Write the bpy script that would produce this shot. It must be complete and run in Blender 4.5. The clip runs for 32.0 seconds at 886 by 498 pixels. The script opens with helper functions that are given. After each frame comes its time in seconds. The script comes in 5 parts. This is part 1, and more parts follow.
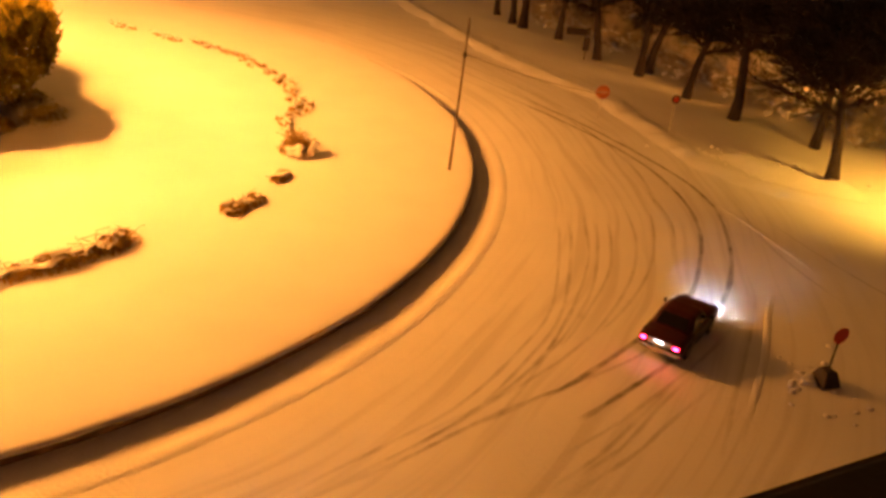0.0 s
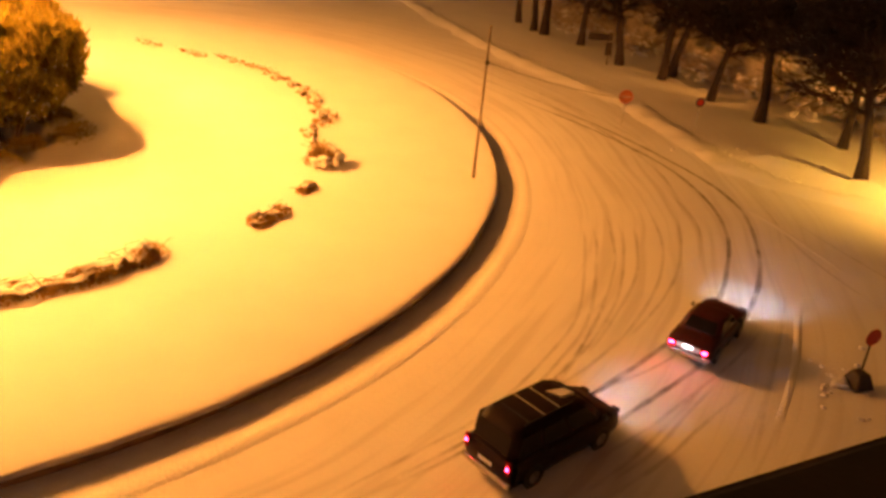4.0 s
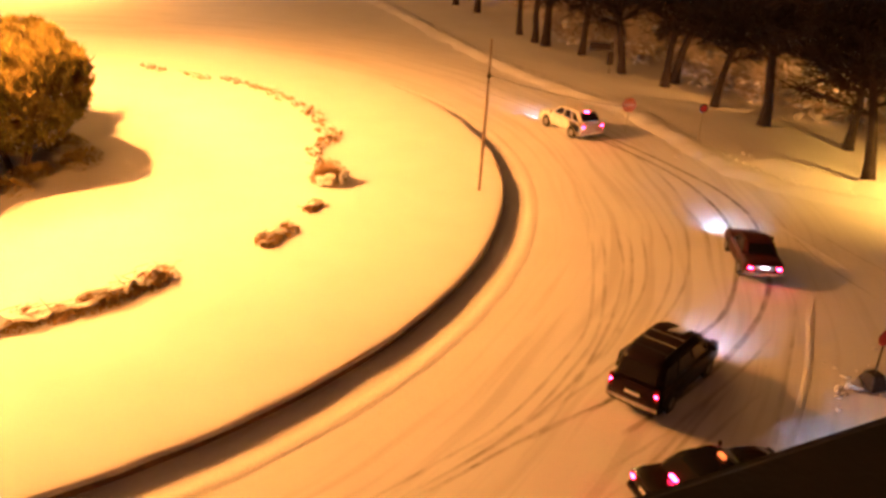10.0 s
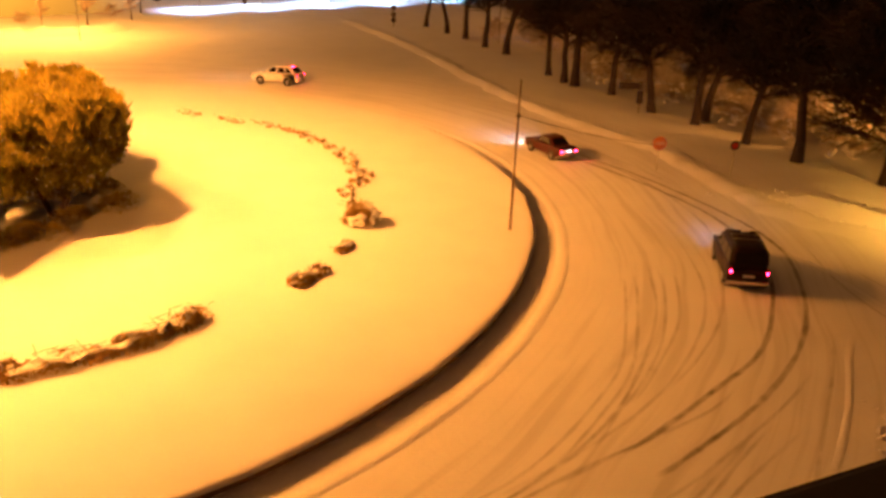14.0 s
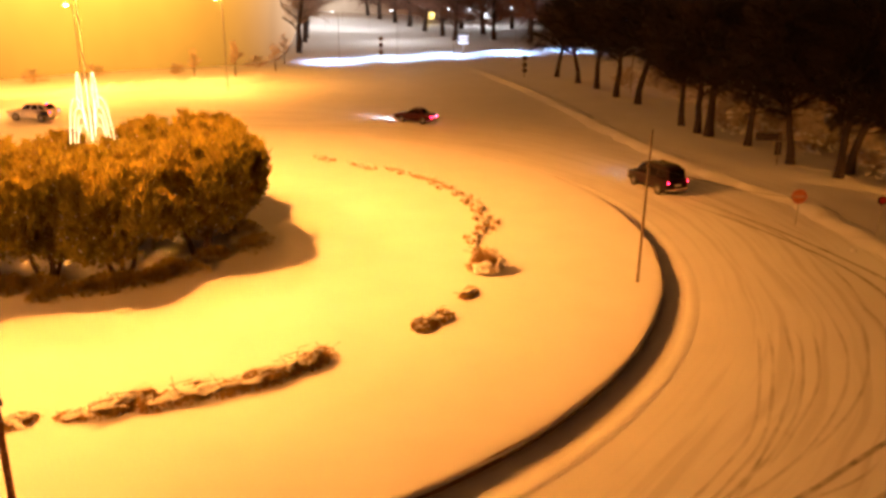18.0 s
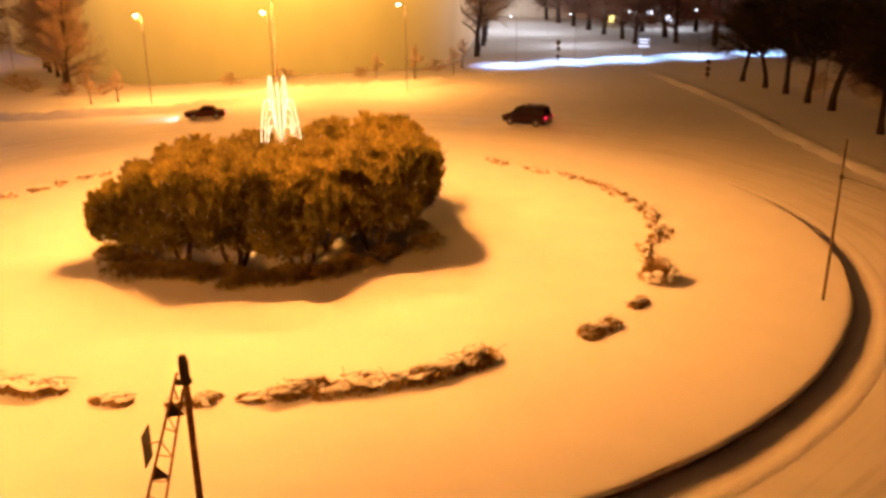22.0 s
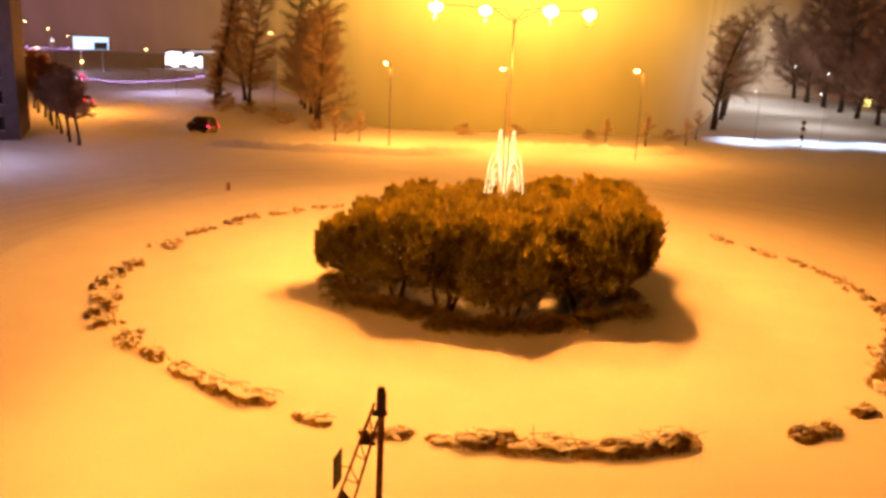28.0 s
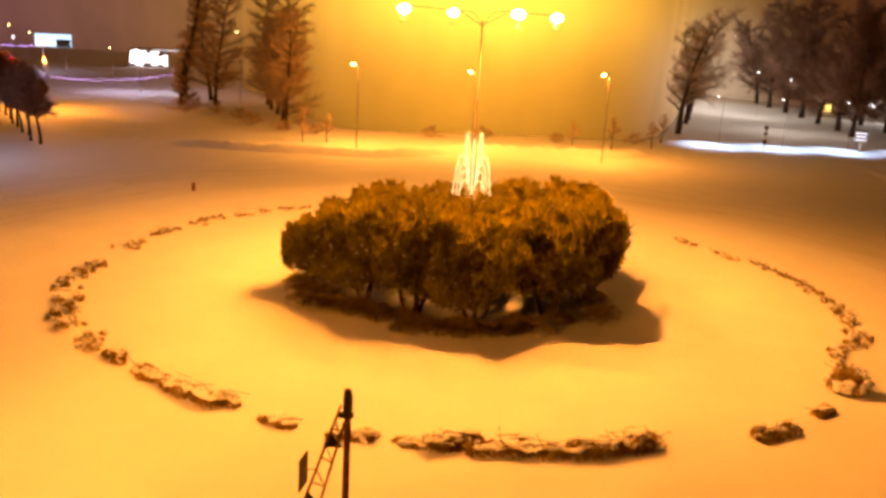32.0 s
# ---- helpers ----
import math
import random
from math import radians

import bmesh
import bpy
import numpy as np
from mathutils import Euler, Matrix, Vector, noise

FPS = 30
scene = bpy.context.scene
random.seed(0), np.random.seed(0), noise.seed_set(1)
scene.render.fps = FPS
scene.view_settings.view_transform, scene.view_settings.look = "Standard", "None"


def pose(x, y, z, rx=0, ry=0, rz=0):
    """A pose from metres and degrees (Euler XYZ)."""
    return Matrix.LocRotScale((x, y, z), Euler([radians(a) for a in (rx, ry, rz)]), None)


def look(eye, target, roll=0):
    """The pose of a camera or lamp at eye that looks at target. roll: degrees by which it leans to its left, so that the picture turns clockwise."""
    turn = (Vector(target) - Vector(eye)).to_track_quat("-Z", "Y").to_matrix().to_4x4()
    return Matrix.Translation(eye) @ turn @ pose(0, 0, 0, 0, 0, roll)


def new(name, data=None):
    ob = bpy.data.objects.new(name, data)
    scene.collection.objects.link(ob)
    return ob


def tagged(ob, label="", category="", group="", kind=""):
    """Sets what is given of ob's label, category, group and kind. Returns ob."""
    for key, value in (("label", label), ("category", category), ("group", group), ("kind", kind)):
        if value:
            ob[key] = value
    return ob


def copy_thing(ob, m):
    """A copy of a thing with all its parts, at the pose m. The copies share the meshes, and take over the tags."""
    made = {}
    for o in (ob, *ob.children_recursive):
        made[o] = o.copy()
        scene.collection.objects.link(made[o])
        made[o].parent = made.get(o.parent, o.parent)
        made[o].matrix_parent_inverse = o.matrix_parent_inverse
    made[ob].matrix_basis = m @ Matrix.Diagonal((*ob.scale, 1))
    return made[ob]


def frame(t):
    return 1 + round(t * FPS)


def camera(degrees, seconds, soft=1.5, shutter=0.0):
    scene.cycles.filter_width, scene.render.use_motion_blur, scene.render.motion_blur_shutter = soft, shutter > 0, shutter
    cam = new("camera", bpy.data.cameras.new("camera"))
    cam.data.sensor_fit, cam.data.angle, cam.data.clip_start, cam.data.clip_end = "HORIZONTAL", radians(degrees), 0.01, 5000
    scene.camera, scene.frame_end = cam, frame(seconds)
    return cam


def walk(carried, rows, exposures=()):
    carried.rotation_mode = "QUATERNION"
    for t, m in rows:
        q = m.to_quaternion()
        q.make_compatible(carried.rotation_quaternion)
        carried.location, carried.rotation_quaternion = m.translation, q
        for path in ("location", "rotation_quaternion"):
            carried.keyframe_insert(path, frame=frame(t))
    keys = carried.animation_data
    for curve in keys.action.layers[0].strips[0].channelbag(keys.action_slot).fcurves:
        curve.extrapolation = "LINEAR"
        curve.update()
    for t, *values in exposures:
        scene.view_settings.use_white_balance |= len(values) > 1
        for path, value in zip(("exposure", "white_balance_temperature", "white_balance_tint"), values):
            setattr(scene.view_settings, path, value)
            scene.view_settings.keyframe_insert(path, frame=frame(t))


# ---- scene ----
EYE = 15.3
cam = camera(54.4, 32.0, soft=3.2)
PATH = [
    (0.0, pose(-0.057, 0.093, EYE, 64.16, -6.32, 4.79)),
    (0.5, pose(-0.047, 0.076, EYE, 64.82, -5.89, 5.39)),
    (1.0, pose(-0.026, 0.043, EYE, 64.94, -5.47, 5.66)),
    (1.5, pose(-0.021, 0.034, EYE, 64.93, -5.23, 5.75)),
    (2.0, pose(-0.016, 0.025, EYE, 65.05, -5.23, 5.85)),
    (2.5, pose(-0.019, 0.031, EYE, 65.13, -5.36, 5.93)),
    (3.0, pose(-0.023, 0.037, EYE, 64.90, -5.43, 5.87)),
    (3.5, pose(-0.026, 0.043, EYE, 64.62, -4.92, 5.72)),
    (5.5, pose(-0.000, 0.000, EYE, 64.76, -4.40, 6.24)),
    (6.0, pose(-0.000, 0.000, EYE, 64.85, -4.16, 6.34)),
    (6.5, pose(0.001, -0.002, EYE, 64.89, -3.76, 6.31)),
    (7.0, pose(0.002, -0.003, EYE, 65.01, -3.51, 6.20)),
    (7.5, pose(0.003, -0.005, EYE, 65.08, -3.44, 6.21)),
    (8.0, pose(0.004, -0.007, EYE, 65.16, -3.36, 6.24)),
    (8.5, pose(0.005, -0.009, EYE, 65.31, -3.20, 6.27)),
    (9.0, pose(0.006, -0.010, EYE, 65.30, -3.04, 6.10)),
    (9.5, pose(0.007, -0.012, EYE, 65.35, -2.82, 5.84)),
    (10.0, pose(0.008, -0.014, EYE, 65.59, -2.78, 5.66)),
    (10.5, pose(0.009, -0.015, EYE, 65.96, -2.71, 5.57)),
    (11.0, pose(0.010, -0.017, EYE, 66.43, -2.73, 5.66)),
    (11.5, pose(0.013, -0.021, EYE, 66.70, -2.55, 5.72)),
    (12.0, pose(0.016, -0.025, EYE, 66.92, -2.32, 5.89)),
    (12.5, pose(0.021, -0.034, EYE, 67.15, -2.13, 6.06)),
    (13.0, pose(0.026, -0.043, EYE, 67.54, -1.79, 6.45)),
    (13.5, pose(0.026, -0.043, EYE, 67.96, -1.72, 7.01)),
    (15.5, pose(0.026, -0.043, EYE, 68.68, -1.01, 8.47)),
    (16.0, pose(0.026, -0.043, EYE, 69.17, -1.01, 9.29)),
    (16.5, pose(0.026, -0.043, EYE, 69.62, -1.01, 10.63)),
    (17.0, pose(0.026, -0.043, EYE, 70.09, -0.74, 12.16)),
    (17.5, pose(0.026, -0.043, EYE, 70.69, -0.77, 13.79)),
    (18.0, pose(0.026, -0.043, EYE, 71.20, -0.41, 15.80)),
    (18.5, pose(0.026, -0.043, EYE, 71.55, -0.09, 17.79)),
    (19.0, pose(0.026, -0.043, EYE, 72.02, 0.08, 20.15)),
    (19.5, pose(0.026, -0.043, EYE, 72.37, 0.03, 22.20)),
    (20.0, pose(0.026, -0.043, EYE, 72.45, -0.08, 24.03)),
    (20.5, pose(0.026, -0.043, EYE, 72.10, -0.03, 24.80)),
    (21.0, pose(0.026, -0.043, EYE, 71.59, -0.19, 25.05)),
    (21.5, pose(0.026, -0.043, EYE, 71.37, -0.01, 25.83)),
    (22.0, pose(0.026, -0.043, EYE, 71.49, 0.89, 27.17)),
    (22.5, pose(0.026, -0.043, EYE, 71.11, 0.81, 28.96)),
    (23.0, pose(0.026, -0.043, EYE, 71.28, 0.79, 32.40)),
    (23.5, pose(0.026, -0.043, EYE, 72.27, 0.54, 36.39)),
    (24.0, pose(0.026, -0.043, EYE, 73.19, 0.14, 39.42)),
    (24.5, pose(0.026, -0.043, EYE, 73.56, -0.51, 40.83)),
    (25.0, pose(0.026, -0.043, EYE, 73.82, -0.97, 41.36)),
    (25.5, pose(0.026, -0.043, EYE, 74.13, -1.21, 41.73)),
    (26.0, pose(0.026, -0.043, EYE, 74.32, -1.54, 41.96)),
    (26.5, pose(0.026, -0.043, EYE, 74.65, -2.02, 42.18)),
    (28.5, pose(0.026, -0.043, EYE, 75.11, -2.51, 42.74)),
    (29.0, pose(0.026, -0.043, EYE, 74.98, -2.84, 42.61)),
    (29.5, pose(0.026, -0.043, EYE, 74.92, -3.24, 42.43)),
    (30.0, pose(0.026, -0.043, EYE, 75.03, -3.34, 42.43)),
    (30.5, pose(0.026, -0.043, EYE, 75.11, -3.35, 42.42)),
    (31.0, pose(0.026, -0.043, EYE, 75.19, -3.36, 42.47)),
    (31.5, pose(0.026, -0.043, EYE, 75.22, -3.25, 42.10)),
    (32.0, pose(0.026, -0.043, EYE, 75.33, -3.21, 40.61)),
]
EXPOSURES = [
    (0.0, 1.06, 6800, 10), (3.5, 1.20, 6650, 10), (5.5, 1.46, 5600, 12), (9.0, 1.60, 5450, 13), (11.0, 1.50, 5750, 12), (13.0, 1.27, 6200, 12), (16.0, 1.02, 6900, 11),
    (18.0, 0.92, 6500, 12), (20.0, 0.52, 6450, 12), (22.0, 0.56, 5950, 13), (23.0, 0.94, 5600, 13), (24.0, 0.54, 5400, 15), (25.0, 0.30, 5800, 15), (26.0, 0.22, 6000, 15), (29.0, 0.44, 7400, 13), (32.0, 0.30, 7700, 13),
]
walk(cam, PATH, EXPOSURES)

# ---- light ----
CX, CY, R_ISLAND, R_HEDGE, ROAD = -31.5, 40.2, 31.3, 22.6, -0.5   # island centre, radii, road level (island snow is 0)
SODIUM = (1.0, 0.352, 0.055)
LED = (0.75, 0.85, 1.0)


def night_sky():
    """A misty night sky over a town: dark overhead, sodium glow low in the north-west, a colder glow in the north."""
    world = bpy.data.worlds.new("night_sky")
    scene.world = world
    world.use_nodes = True
    nt = world.node_tree
    nt.nodes.clear()
    out, bg = nt.nodes.new("ShaderNodeOutputWorld"), nt.nodes.new("ShaderNodeBackground")
    co = nt.nodes.new("ShaderNodeTexCoord")

    def lobe(direction, sharp, colour, strength):
        v = Vector(direction).normalized()
        dot = nt.nodes.new("ShaderNodeVectorMath")
        dot.operation = "DOT_PRODUCT"
        nt.links.new(co.outputs["Generated"], dot.inputs[0])
        dot.inputs[1].default_value = v
        mx = nt.nodes.new("ShaderNodeMath")
        mx.operation, mx.inputs[1].default_value = "MAXIMUM", 0.0
        nt.links.new(dot.outputs["Value"], mx.inputs[0])
        pw = nt.nodes.new("ShaderNodeMath")
        pw.operation, pw.inputs[1].default_value = "POWER", sharp
        nt.links.new(mx.outputs[0], pw.inputs[0])
        sc = nt.nodes.new("ShaderNodeVectorMath")
        sc.operation = "SCALE"
        sc.inputs[0].default_value = [c * strength for c in colour]
        nt.links.new(pw.outputs[0], sc.inputs["Scale"])
        return sc.outputs[0]

    total = None
    for args in SKY_LOBES:
        s = lobe(*args)
        if total is None:
            total = s
        else:
            add = nt.nodes.new("ShaderNodeVectorMath")
            add.operation = "ADD"
            nt.links.new(total, add.inputs[0])
            nt.links.new(s, add.inputs[1])
            total = add.outputs[0]
    base = nt.nodes.new("ShaderNodeVectorMath")
    base.operation = "ADD"
    base.inputs[1].default_value = (0.002, 0.0007, 0.0006)
    nt.links.new(total, base.inputs[0])
    nt.links.new(base.outputs[0], bg.inputs["Color"])
    nt.links.new(bg.outputs[0], out.inputs["Surface"])


SKY_LOBES = [
    ((-0.62, 0.78, 0.25), 10.0, (1.0, 0.45, 0.07), 0.9),
    ((-0.62, 0.78, 0.45), 2.5, (1.0, 0.40, 0.11), 0.07),
    ((-0.45, 0.35, 0.85), 1.5, (1.0, 0.36, 0.12), 0.026),
    ((-0.35, -0.65, 0.15), 1.5, (1.0, 0.32, 0.09), 0.085),
]
night_sky()


def point_lamp(name, place, watts, colour, size):
    data = bpy.data.lights.new(name, "POINT")
    data.energy, data.color, data.shadow_soft_size = watts, colour, size
    ob = new(name, data)
    ob.location = place
    return ob


def beam_lamp(name, place, target, watts, colour, size, angle, blend=0.8):
    data = bpy.data.lights.new(name, "SPOT")
    data.energy, data.color, data.shadow_soft_size = watts, colour, size
    data.spot_size, data.spot_blend = radians(angle), blend
    ob = new(name, data)
    ob.matrix_world = look(place, target)
    return ob


# ---- materials ----
def material(name):
    m = bpy.data.materials.new(name)
    m.use_nodes = True
    return m, m.node_tree, m.node_tree.nodes["Principled BSDF"]


def mat(name, colour, rough=0.6, metal=0.0, vary=0.25, scale=6.0, bump=0.2, bump_scale=40.0, per_object=0.0, dist=0.01):
    """A worn surface: colour varied at two scales, with fine relief."""
    m, nt, bsdf = material(name)
    co = nt.nodes.new("ShaderNodeTexCoord")
    n1, n2 = nt.nodes.new("ShaderNodeTexNoise"), nt.nodes.new("ShaderNodeTexNoise")
    n1.inputs["Scale"].default_value, n1.inputs["Detail"].default_value = scale, 6
    n2.inputs["Scale"].default_value, n2.inputs["Detail"].default_value = bump_scale, 4
    nt.links.new(co.outputs["Object"], n1.inputs["Vector"])
    nt.links.new(co.outputs["Object"], n2.inputs["Vector"])
    ramp = nt.nodes.new("ShaderNodeValToRGB")
    ramp.color_ramp.elements[0].position, ramp.color_ramp.elements[1].position = 0.3, 0.7
    ramp.color_ramp.elements[0].color = (*[c * (1 - vary) for c in colour], 1)
    ramp.color_ramp.elements[1].color = (*[min(1, c * (1 + vary)) for c in colour], 1)
    nt.links.new(n1.outputs["Fac"], ramp.inputs["Fac"])
    last = ramp.outputs["Color"]
    if per_object:
        info = nt.nodes.new("ShaderNodeObjectInfo")
        hsv = nt.nodes.new("ShaderNodeHueSaturation")
        mr = nt.nodes.new("ShaderNodeMapRange")
        mr.inputs["To Min"].default_value, mr.inputs["To Max"].default_value = 1 - per_object, 1 + per_object
        nt.links.new(info.outputs["Random"], mr.inputs["Value"])
        nt.links.new(mr.outputs["Result"], hsv.inputs["Value"])
        nt.links.new(last, hsv.inputs["Color"])
        last = hsv.outputs["Color"]
    nt.links.new(last, bsdf.inputs["Base Color"])
    bsdf.inputs["Roughness"].default_value, bsdf.inputs["Metallic"].default_value = rough, metal
    if bump:
        b = nt.nodes.new("ShaderNodeBump")
        b.inputs["Strength"].default_value, b.inputs["Distance"].default_value = bump, dist
        nt.links.new(n2.outputs["Fac"], b.inputs["Height"])
        nt.links.new(b.outputs["Normal"], bsdf.inputs["Normal"])
    return m


def glow(name, colour, strength):
    m, nt, bsdf = material(name)
    bsdf.inputs["Base Color"].default_value = (*[c * 0.5 for c in colour], 1)
    bsdf.inputs["Emission Color"].default_value = (*colour, 1)
    bsdf.inputs["Emission Strength"].default_value = strength
    return m


def snow(name, tint, tracks=False, relief=0.35):
    """Fresh or driven snow. Driven snow has faint wheel-worn streaks that run round the island."""
    m, nt, bsdf = material(name)
    L = nt.links.new
    co = nt.nodes.new("ShaderNodeTexCoord")
    big, fine = nt.nodes.new("ShaderNodeTexNoise"), nt.nodes.new("ShaderNodeTexNoise")
    big.inputs["Scale"].default_value, big.inputs["Detail"].default_value = 0.35, 8
    fine.inputs["Scale"].default_value, fine.inputs["Detail"].default_value = 9.0, 6
    L(co.outputs["Object"], big.inputs["Vector"])
    L(co.outputs["Object"], fine.inputs["Vector"])
    ramp = nt.nodes.new("ShaderNodeValToRGB")
    ramp.color_ramp.elements[0].position, ramp.color_ramp.elements[1].position = 0.25, 0.75
    ramp.color_ramp.elements[0].color = (*[c * 0.93 for c in tint], 1)
    ramp.color_ramp.elements[1].color = (*tint, 1)
    L(big.outputs["Fac"], ramp.inputs["Fac"])
    last, height = ramp.outputs["Color"], fine.outputs["Fac"]
    if tracks:
        sep = nt.nodes.new("ShaderNodeSeparateXYZ")
        L(co.outputs["Object"], sep.inputs[0])

        def op(kind, a, b=None):
            n = nt.nodes.new("ShaderNodeMath")
            n.operation = kind
            for i, v in enumerate((a, b)):
                if v is None:
                    continue
                if isinstance(v, (int, float)):
                    n.inputs[i].default_value = v
                else:
                    L(v, n.inputs[i])
            return n.outputs[0]

        dx, dy = op("SUBTRACT", sep.outputs["X"], CX), op("SUBTRACT", sep.outputs["Y"], CY)
        r = op("SQRT", op("ADD", op("MULTIPLY", dx, dx), op("MULTIPLY", dy, dy)))
        ang = op("ARCTAN2", dy, dx)
        wob = nt.nodes.new("ShaderNodeTexNoise")
        wob.inputs["Scale"].default_value = 0.06
        L(co.outputs["Object"], wob.inputs["Vector"])
        r2 = op("ADD", r, op("MULTIPLY", wob.outputs["Fac"], 3.0))
        comb = nt.nodes.new("ShaderNodeCombineXYZ")
        L(op("MULTIPLY", r2, 2.4), comb.inputs[0])
        L(op("MULTIPLY", ang, 3.0), comb.inputs[1])
        streak = nt.nodes.new("ShaderNodeTexNoise")
        streak.inputs["Scale"].default_value, streak.inputs["Detail"].default_value = 1.0, 3
        L(comb.outputs[0], streak.inputs["Vector"])
        sr = nt.nodes.new("ShaderNodeValToRGB")
        sr.color_ramp.elements[0].position, sr.color_ramp.elements[1].position = 0.36, 0.52
        sr.color_ramp.elements[0].color, sr.color_ramp.elements[1].color = (0, 0, 0, 1), (1, 1, 1, 1)
        L(streak.outputs["Fac"], sr.inputs["Fac"])
        # only the band of road that wheels use
        inner = nt.nodes.new("ShaderNodeMapRange")
        inner.inputs["From Min"].default_value, inner.inputs["From Max"].default_value = 33.2, 35.0
        L(r, inner.inputs["Value"])
        outer = nt.nodes.new("ShaderNodeMapRange")
        outer.inputs["From Min"].default_value, outer.inputs["From Max"].default_value = 50.0, 44.0
        L(r, outer.inputs["Value"])
        band = op("MULTIPLY", inner.outputs[0], outer.outputs[0])
        worn = op("MULTIPLY", op("SUBTRACT", 1.0, sr.outputs["Color"]), op("MULTIPLY", band, 0.24))
        mix = nt.nodes.new("ShaderNodeMixRGB")
        mix.inputs["Color2"].default_value = (0.30, 0.27, 0.25, 1)
        L(worn, mix.inputs["Fac"])
        L(last, mix.inputs["Color1"])
        last = mix.outputs["Color"]
        height = op("SUBTRACT", fine.outputs["Fac"], op("MULTIPLY", worn, 0.5))
    L(last, bsdf.inputs["Base Color"])
    bsdf.inputs["Roughness"].default_value = 0.75
    bsdf.inputs["Specular IOR Level"].default_value = 0.25
    b = nt.nodes.new("ShaderNodeBump")
    b.inputs["Strength"].default_value, b.inputs["Distance"].default_value = relief, 0.05
    L(height, b.inputs["Height"])
    L(b.outputs["Normal"], bsdf.inputs["Normal"])
    return m


def patchy(name, colour, low, high, scale=1.1):
    """Pressed, dirty snow along a wheel track, fading in and out, with soft ragged sides."""
    m, nt, bsdf = material(name)
    L = nt.links.new
    co, n1, n2 = nt.nodes.new("ShaderNodeTexCoord"), nt.nodes.new("ShaderNodeTexNoise"), nt.nodes.new("ShaderNodeTexNoise")
    n1.inputs["Scale"].default_value, n1.inputs["Detail"].default_value = scale, 3
    n2.inputs["Scale"].default_value, n2.inputs["Detail"].default_value = 14.0, 3
    L(co.outputs["Object"], n1.inputs["Vector"])
    L(co.outputs["Object"], n2.inputs["Vector"])
    mr = nt.nodes.new("ShaderNodeMapRange")
    mr.inputs["From Min"].default_value, mr.inputs["From Max"].default_value = 0.3, 0.7
    mr.inputs["To Min"].default_value, mr.inputs["To Max"].default_value = low, high
    L(n1.outputs["Fac"], mr.inputs["Value"])
    mr2 = nt.nodes.new("ShaderNodeMapRange")
    mr2.inputs["From Min"].default_value, mr2.inputs["From Max"].default_value = 0.3, 0.6
    mr2.inputs["To Min"].default_value = 0.55
    L(n2.outputs["Fac"], mr2.inputs["Value"])
    at = nt.nodes.new("ShaderNodeAttribute")
    at.attribute_name = "edge"
    mul, mul2 = nt.nodes.new("ShaderNodeMath"), nt.nodes.new("ShaderNodeMath")
    mul.operation = mul2.operation = "MULTIPLY"
    L(mr.outputs[0], mul.inputs[0])
    L(mr2.outputs[0], mul.inputs[1])
    L(mul.outputs[0], mul2.inputs[0])
    L(at.outputs["Fac"], mul2.inputs[1])
    L(mul2.outputs[0], bsdf.inputs["Alpha"])
    bsdf.inputs["Base Color"].default_value = (*colour, 1)
    bsdf.inputs["Roughness"].default_value = 0.6
    return m


def leafy(m, share):
    """Lets part of the light through thin leaves and needles."""
    nt = m.node_tree
    bsdf, out = nt.nodes["Principled BSDF"], nt.nodes["Material Output"]
    tr, mix = nt.nodes.new("ShaderNodeBsdfTranslucent"), nt.nodes.new("ShaderNodeMixShader")
    mix.inputs[0].default_value = share
    if bsdf.inputs["Base Color"].links:
        nt.links.new(bsdf.inputs["Base Color"].links[0].from_socket, tr.inputs["Color"])
    else:
        tr.inputs["Color"].default_value = bsdf.inputs["Base Color"].default_value
    nt.links.new(bsdf.outputs[0], mix.inputs[1])
    nt.links.new(tr.outputs[0], mix.inputs[2])
    nt.links.new(mix.outputs[0], out.inputs["Surface"])
    return m


M_SNOW = snow("fresh_snow", (0.82, 0.82, 0.84), relief=0.25)
M_ROAD = snow("driven_snow", (0.80, 0.79, 0.80), tracks=True, relief=0.5)
M_BANK = snow("ploughed_snow", (0.80, 0.79, 0.80), relief=0.9)
M_TRACK = patchy("pressed_snow", (0.16, 0.13, 0.12), 0.25, 0.75)
M_TRACK_OLD = patchy("old_pressed_snow", (0.26, 0.23, 0.21), 0.06, 0.32)
M_KERB = mat("wall_concrete", (0.19, 0.12, 0.085), 0.85, vary=0.3, scale=2.0, bump=0.4)
M_BARK = mat("bark", (0.040, 0.024, 0.018), 0.9, vary=0.4, scale=5, bump=0.8, bump_scale=25, dist=0.03)
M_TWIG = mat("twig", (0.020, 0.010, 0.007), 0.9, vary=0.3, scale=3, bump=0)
M_FROST = mat("frosted_twig", (0.50, 0.43, 0.38), 0.9, vary=0.3, scale=3, bump=0)
M_RUSSET = mat("russet_twig", (0.18, 0.09, 0.06), 0.9, vary=0.3, scale=3, bump=0)
# Twig colour paled to put distance haze into the far trees
M_HAZED = mat("hazed_far_twig", (0.40, 0.29, 0.19), 0.9, vary=0.3, scale=3, bump=0)
M_PINE = leafy(mat("pine_needles", (0.195, 0.155, 0.016), 0.75, vary=0.55, scale=1.2, bump=0, per_object=0.2), 0.5)
M_JUNIPER = leafy(mat("juniper", (0.36, 0.28, 0.08), 0.8, vary=0.4, scale=2, bump=0, per_object=0.2), 0.5)
M_SHRUB = leafy(mat("shrub_leaves", (0.37, 0.25, 0.11), 0.75, vary=0.45, scale=4, bump=0), 0.5)
M_STEEL = mat("galvanised_steel", (0.42, 0.41, 0.39), 0.5, 0.6, vary=0.15, scale=8, bump=0.1)
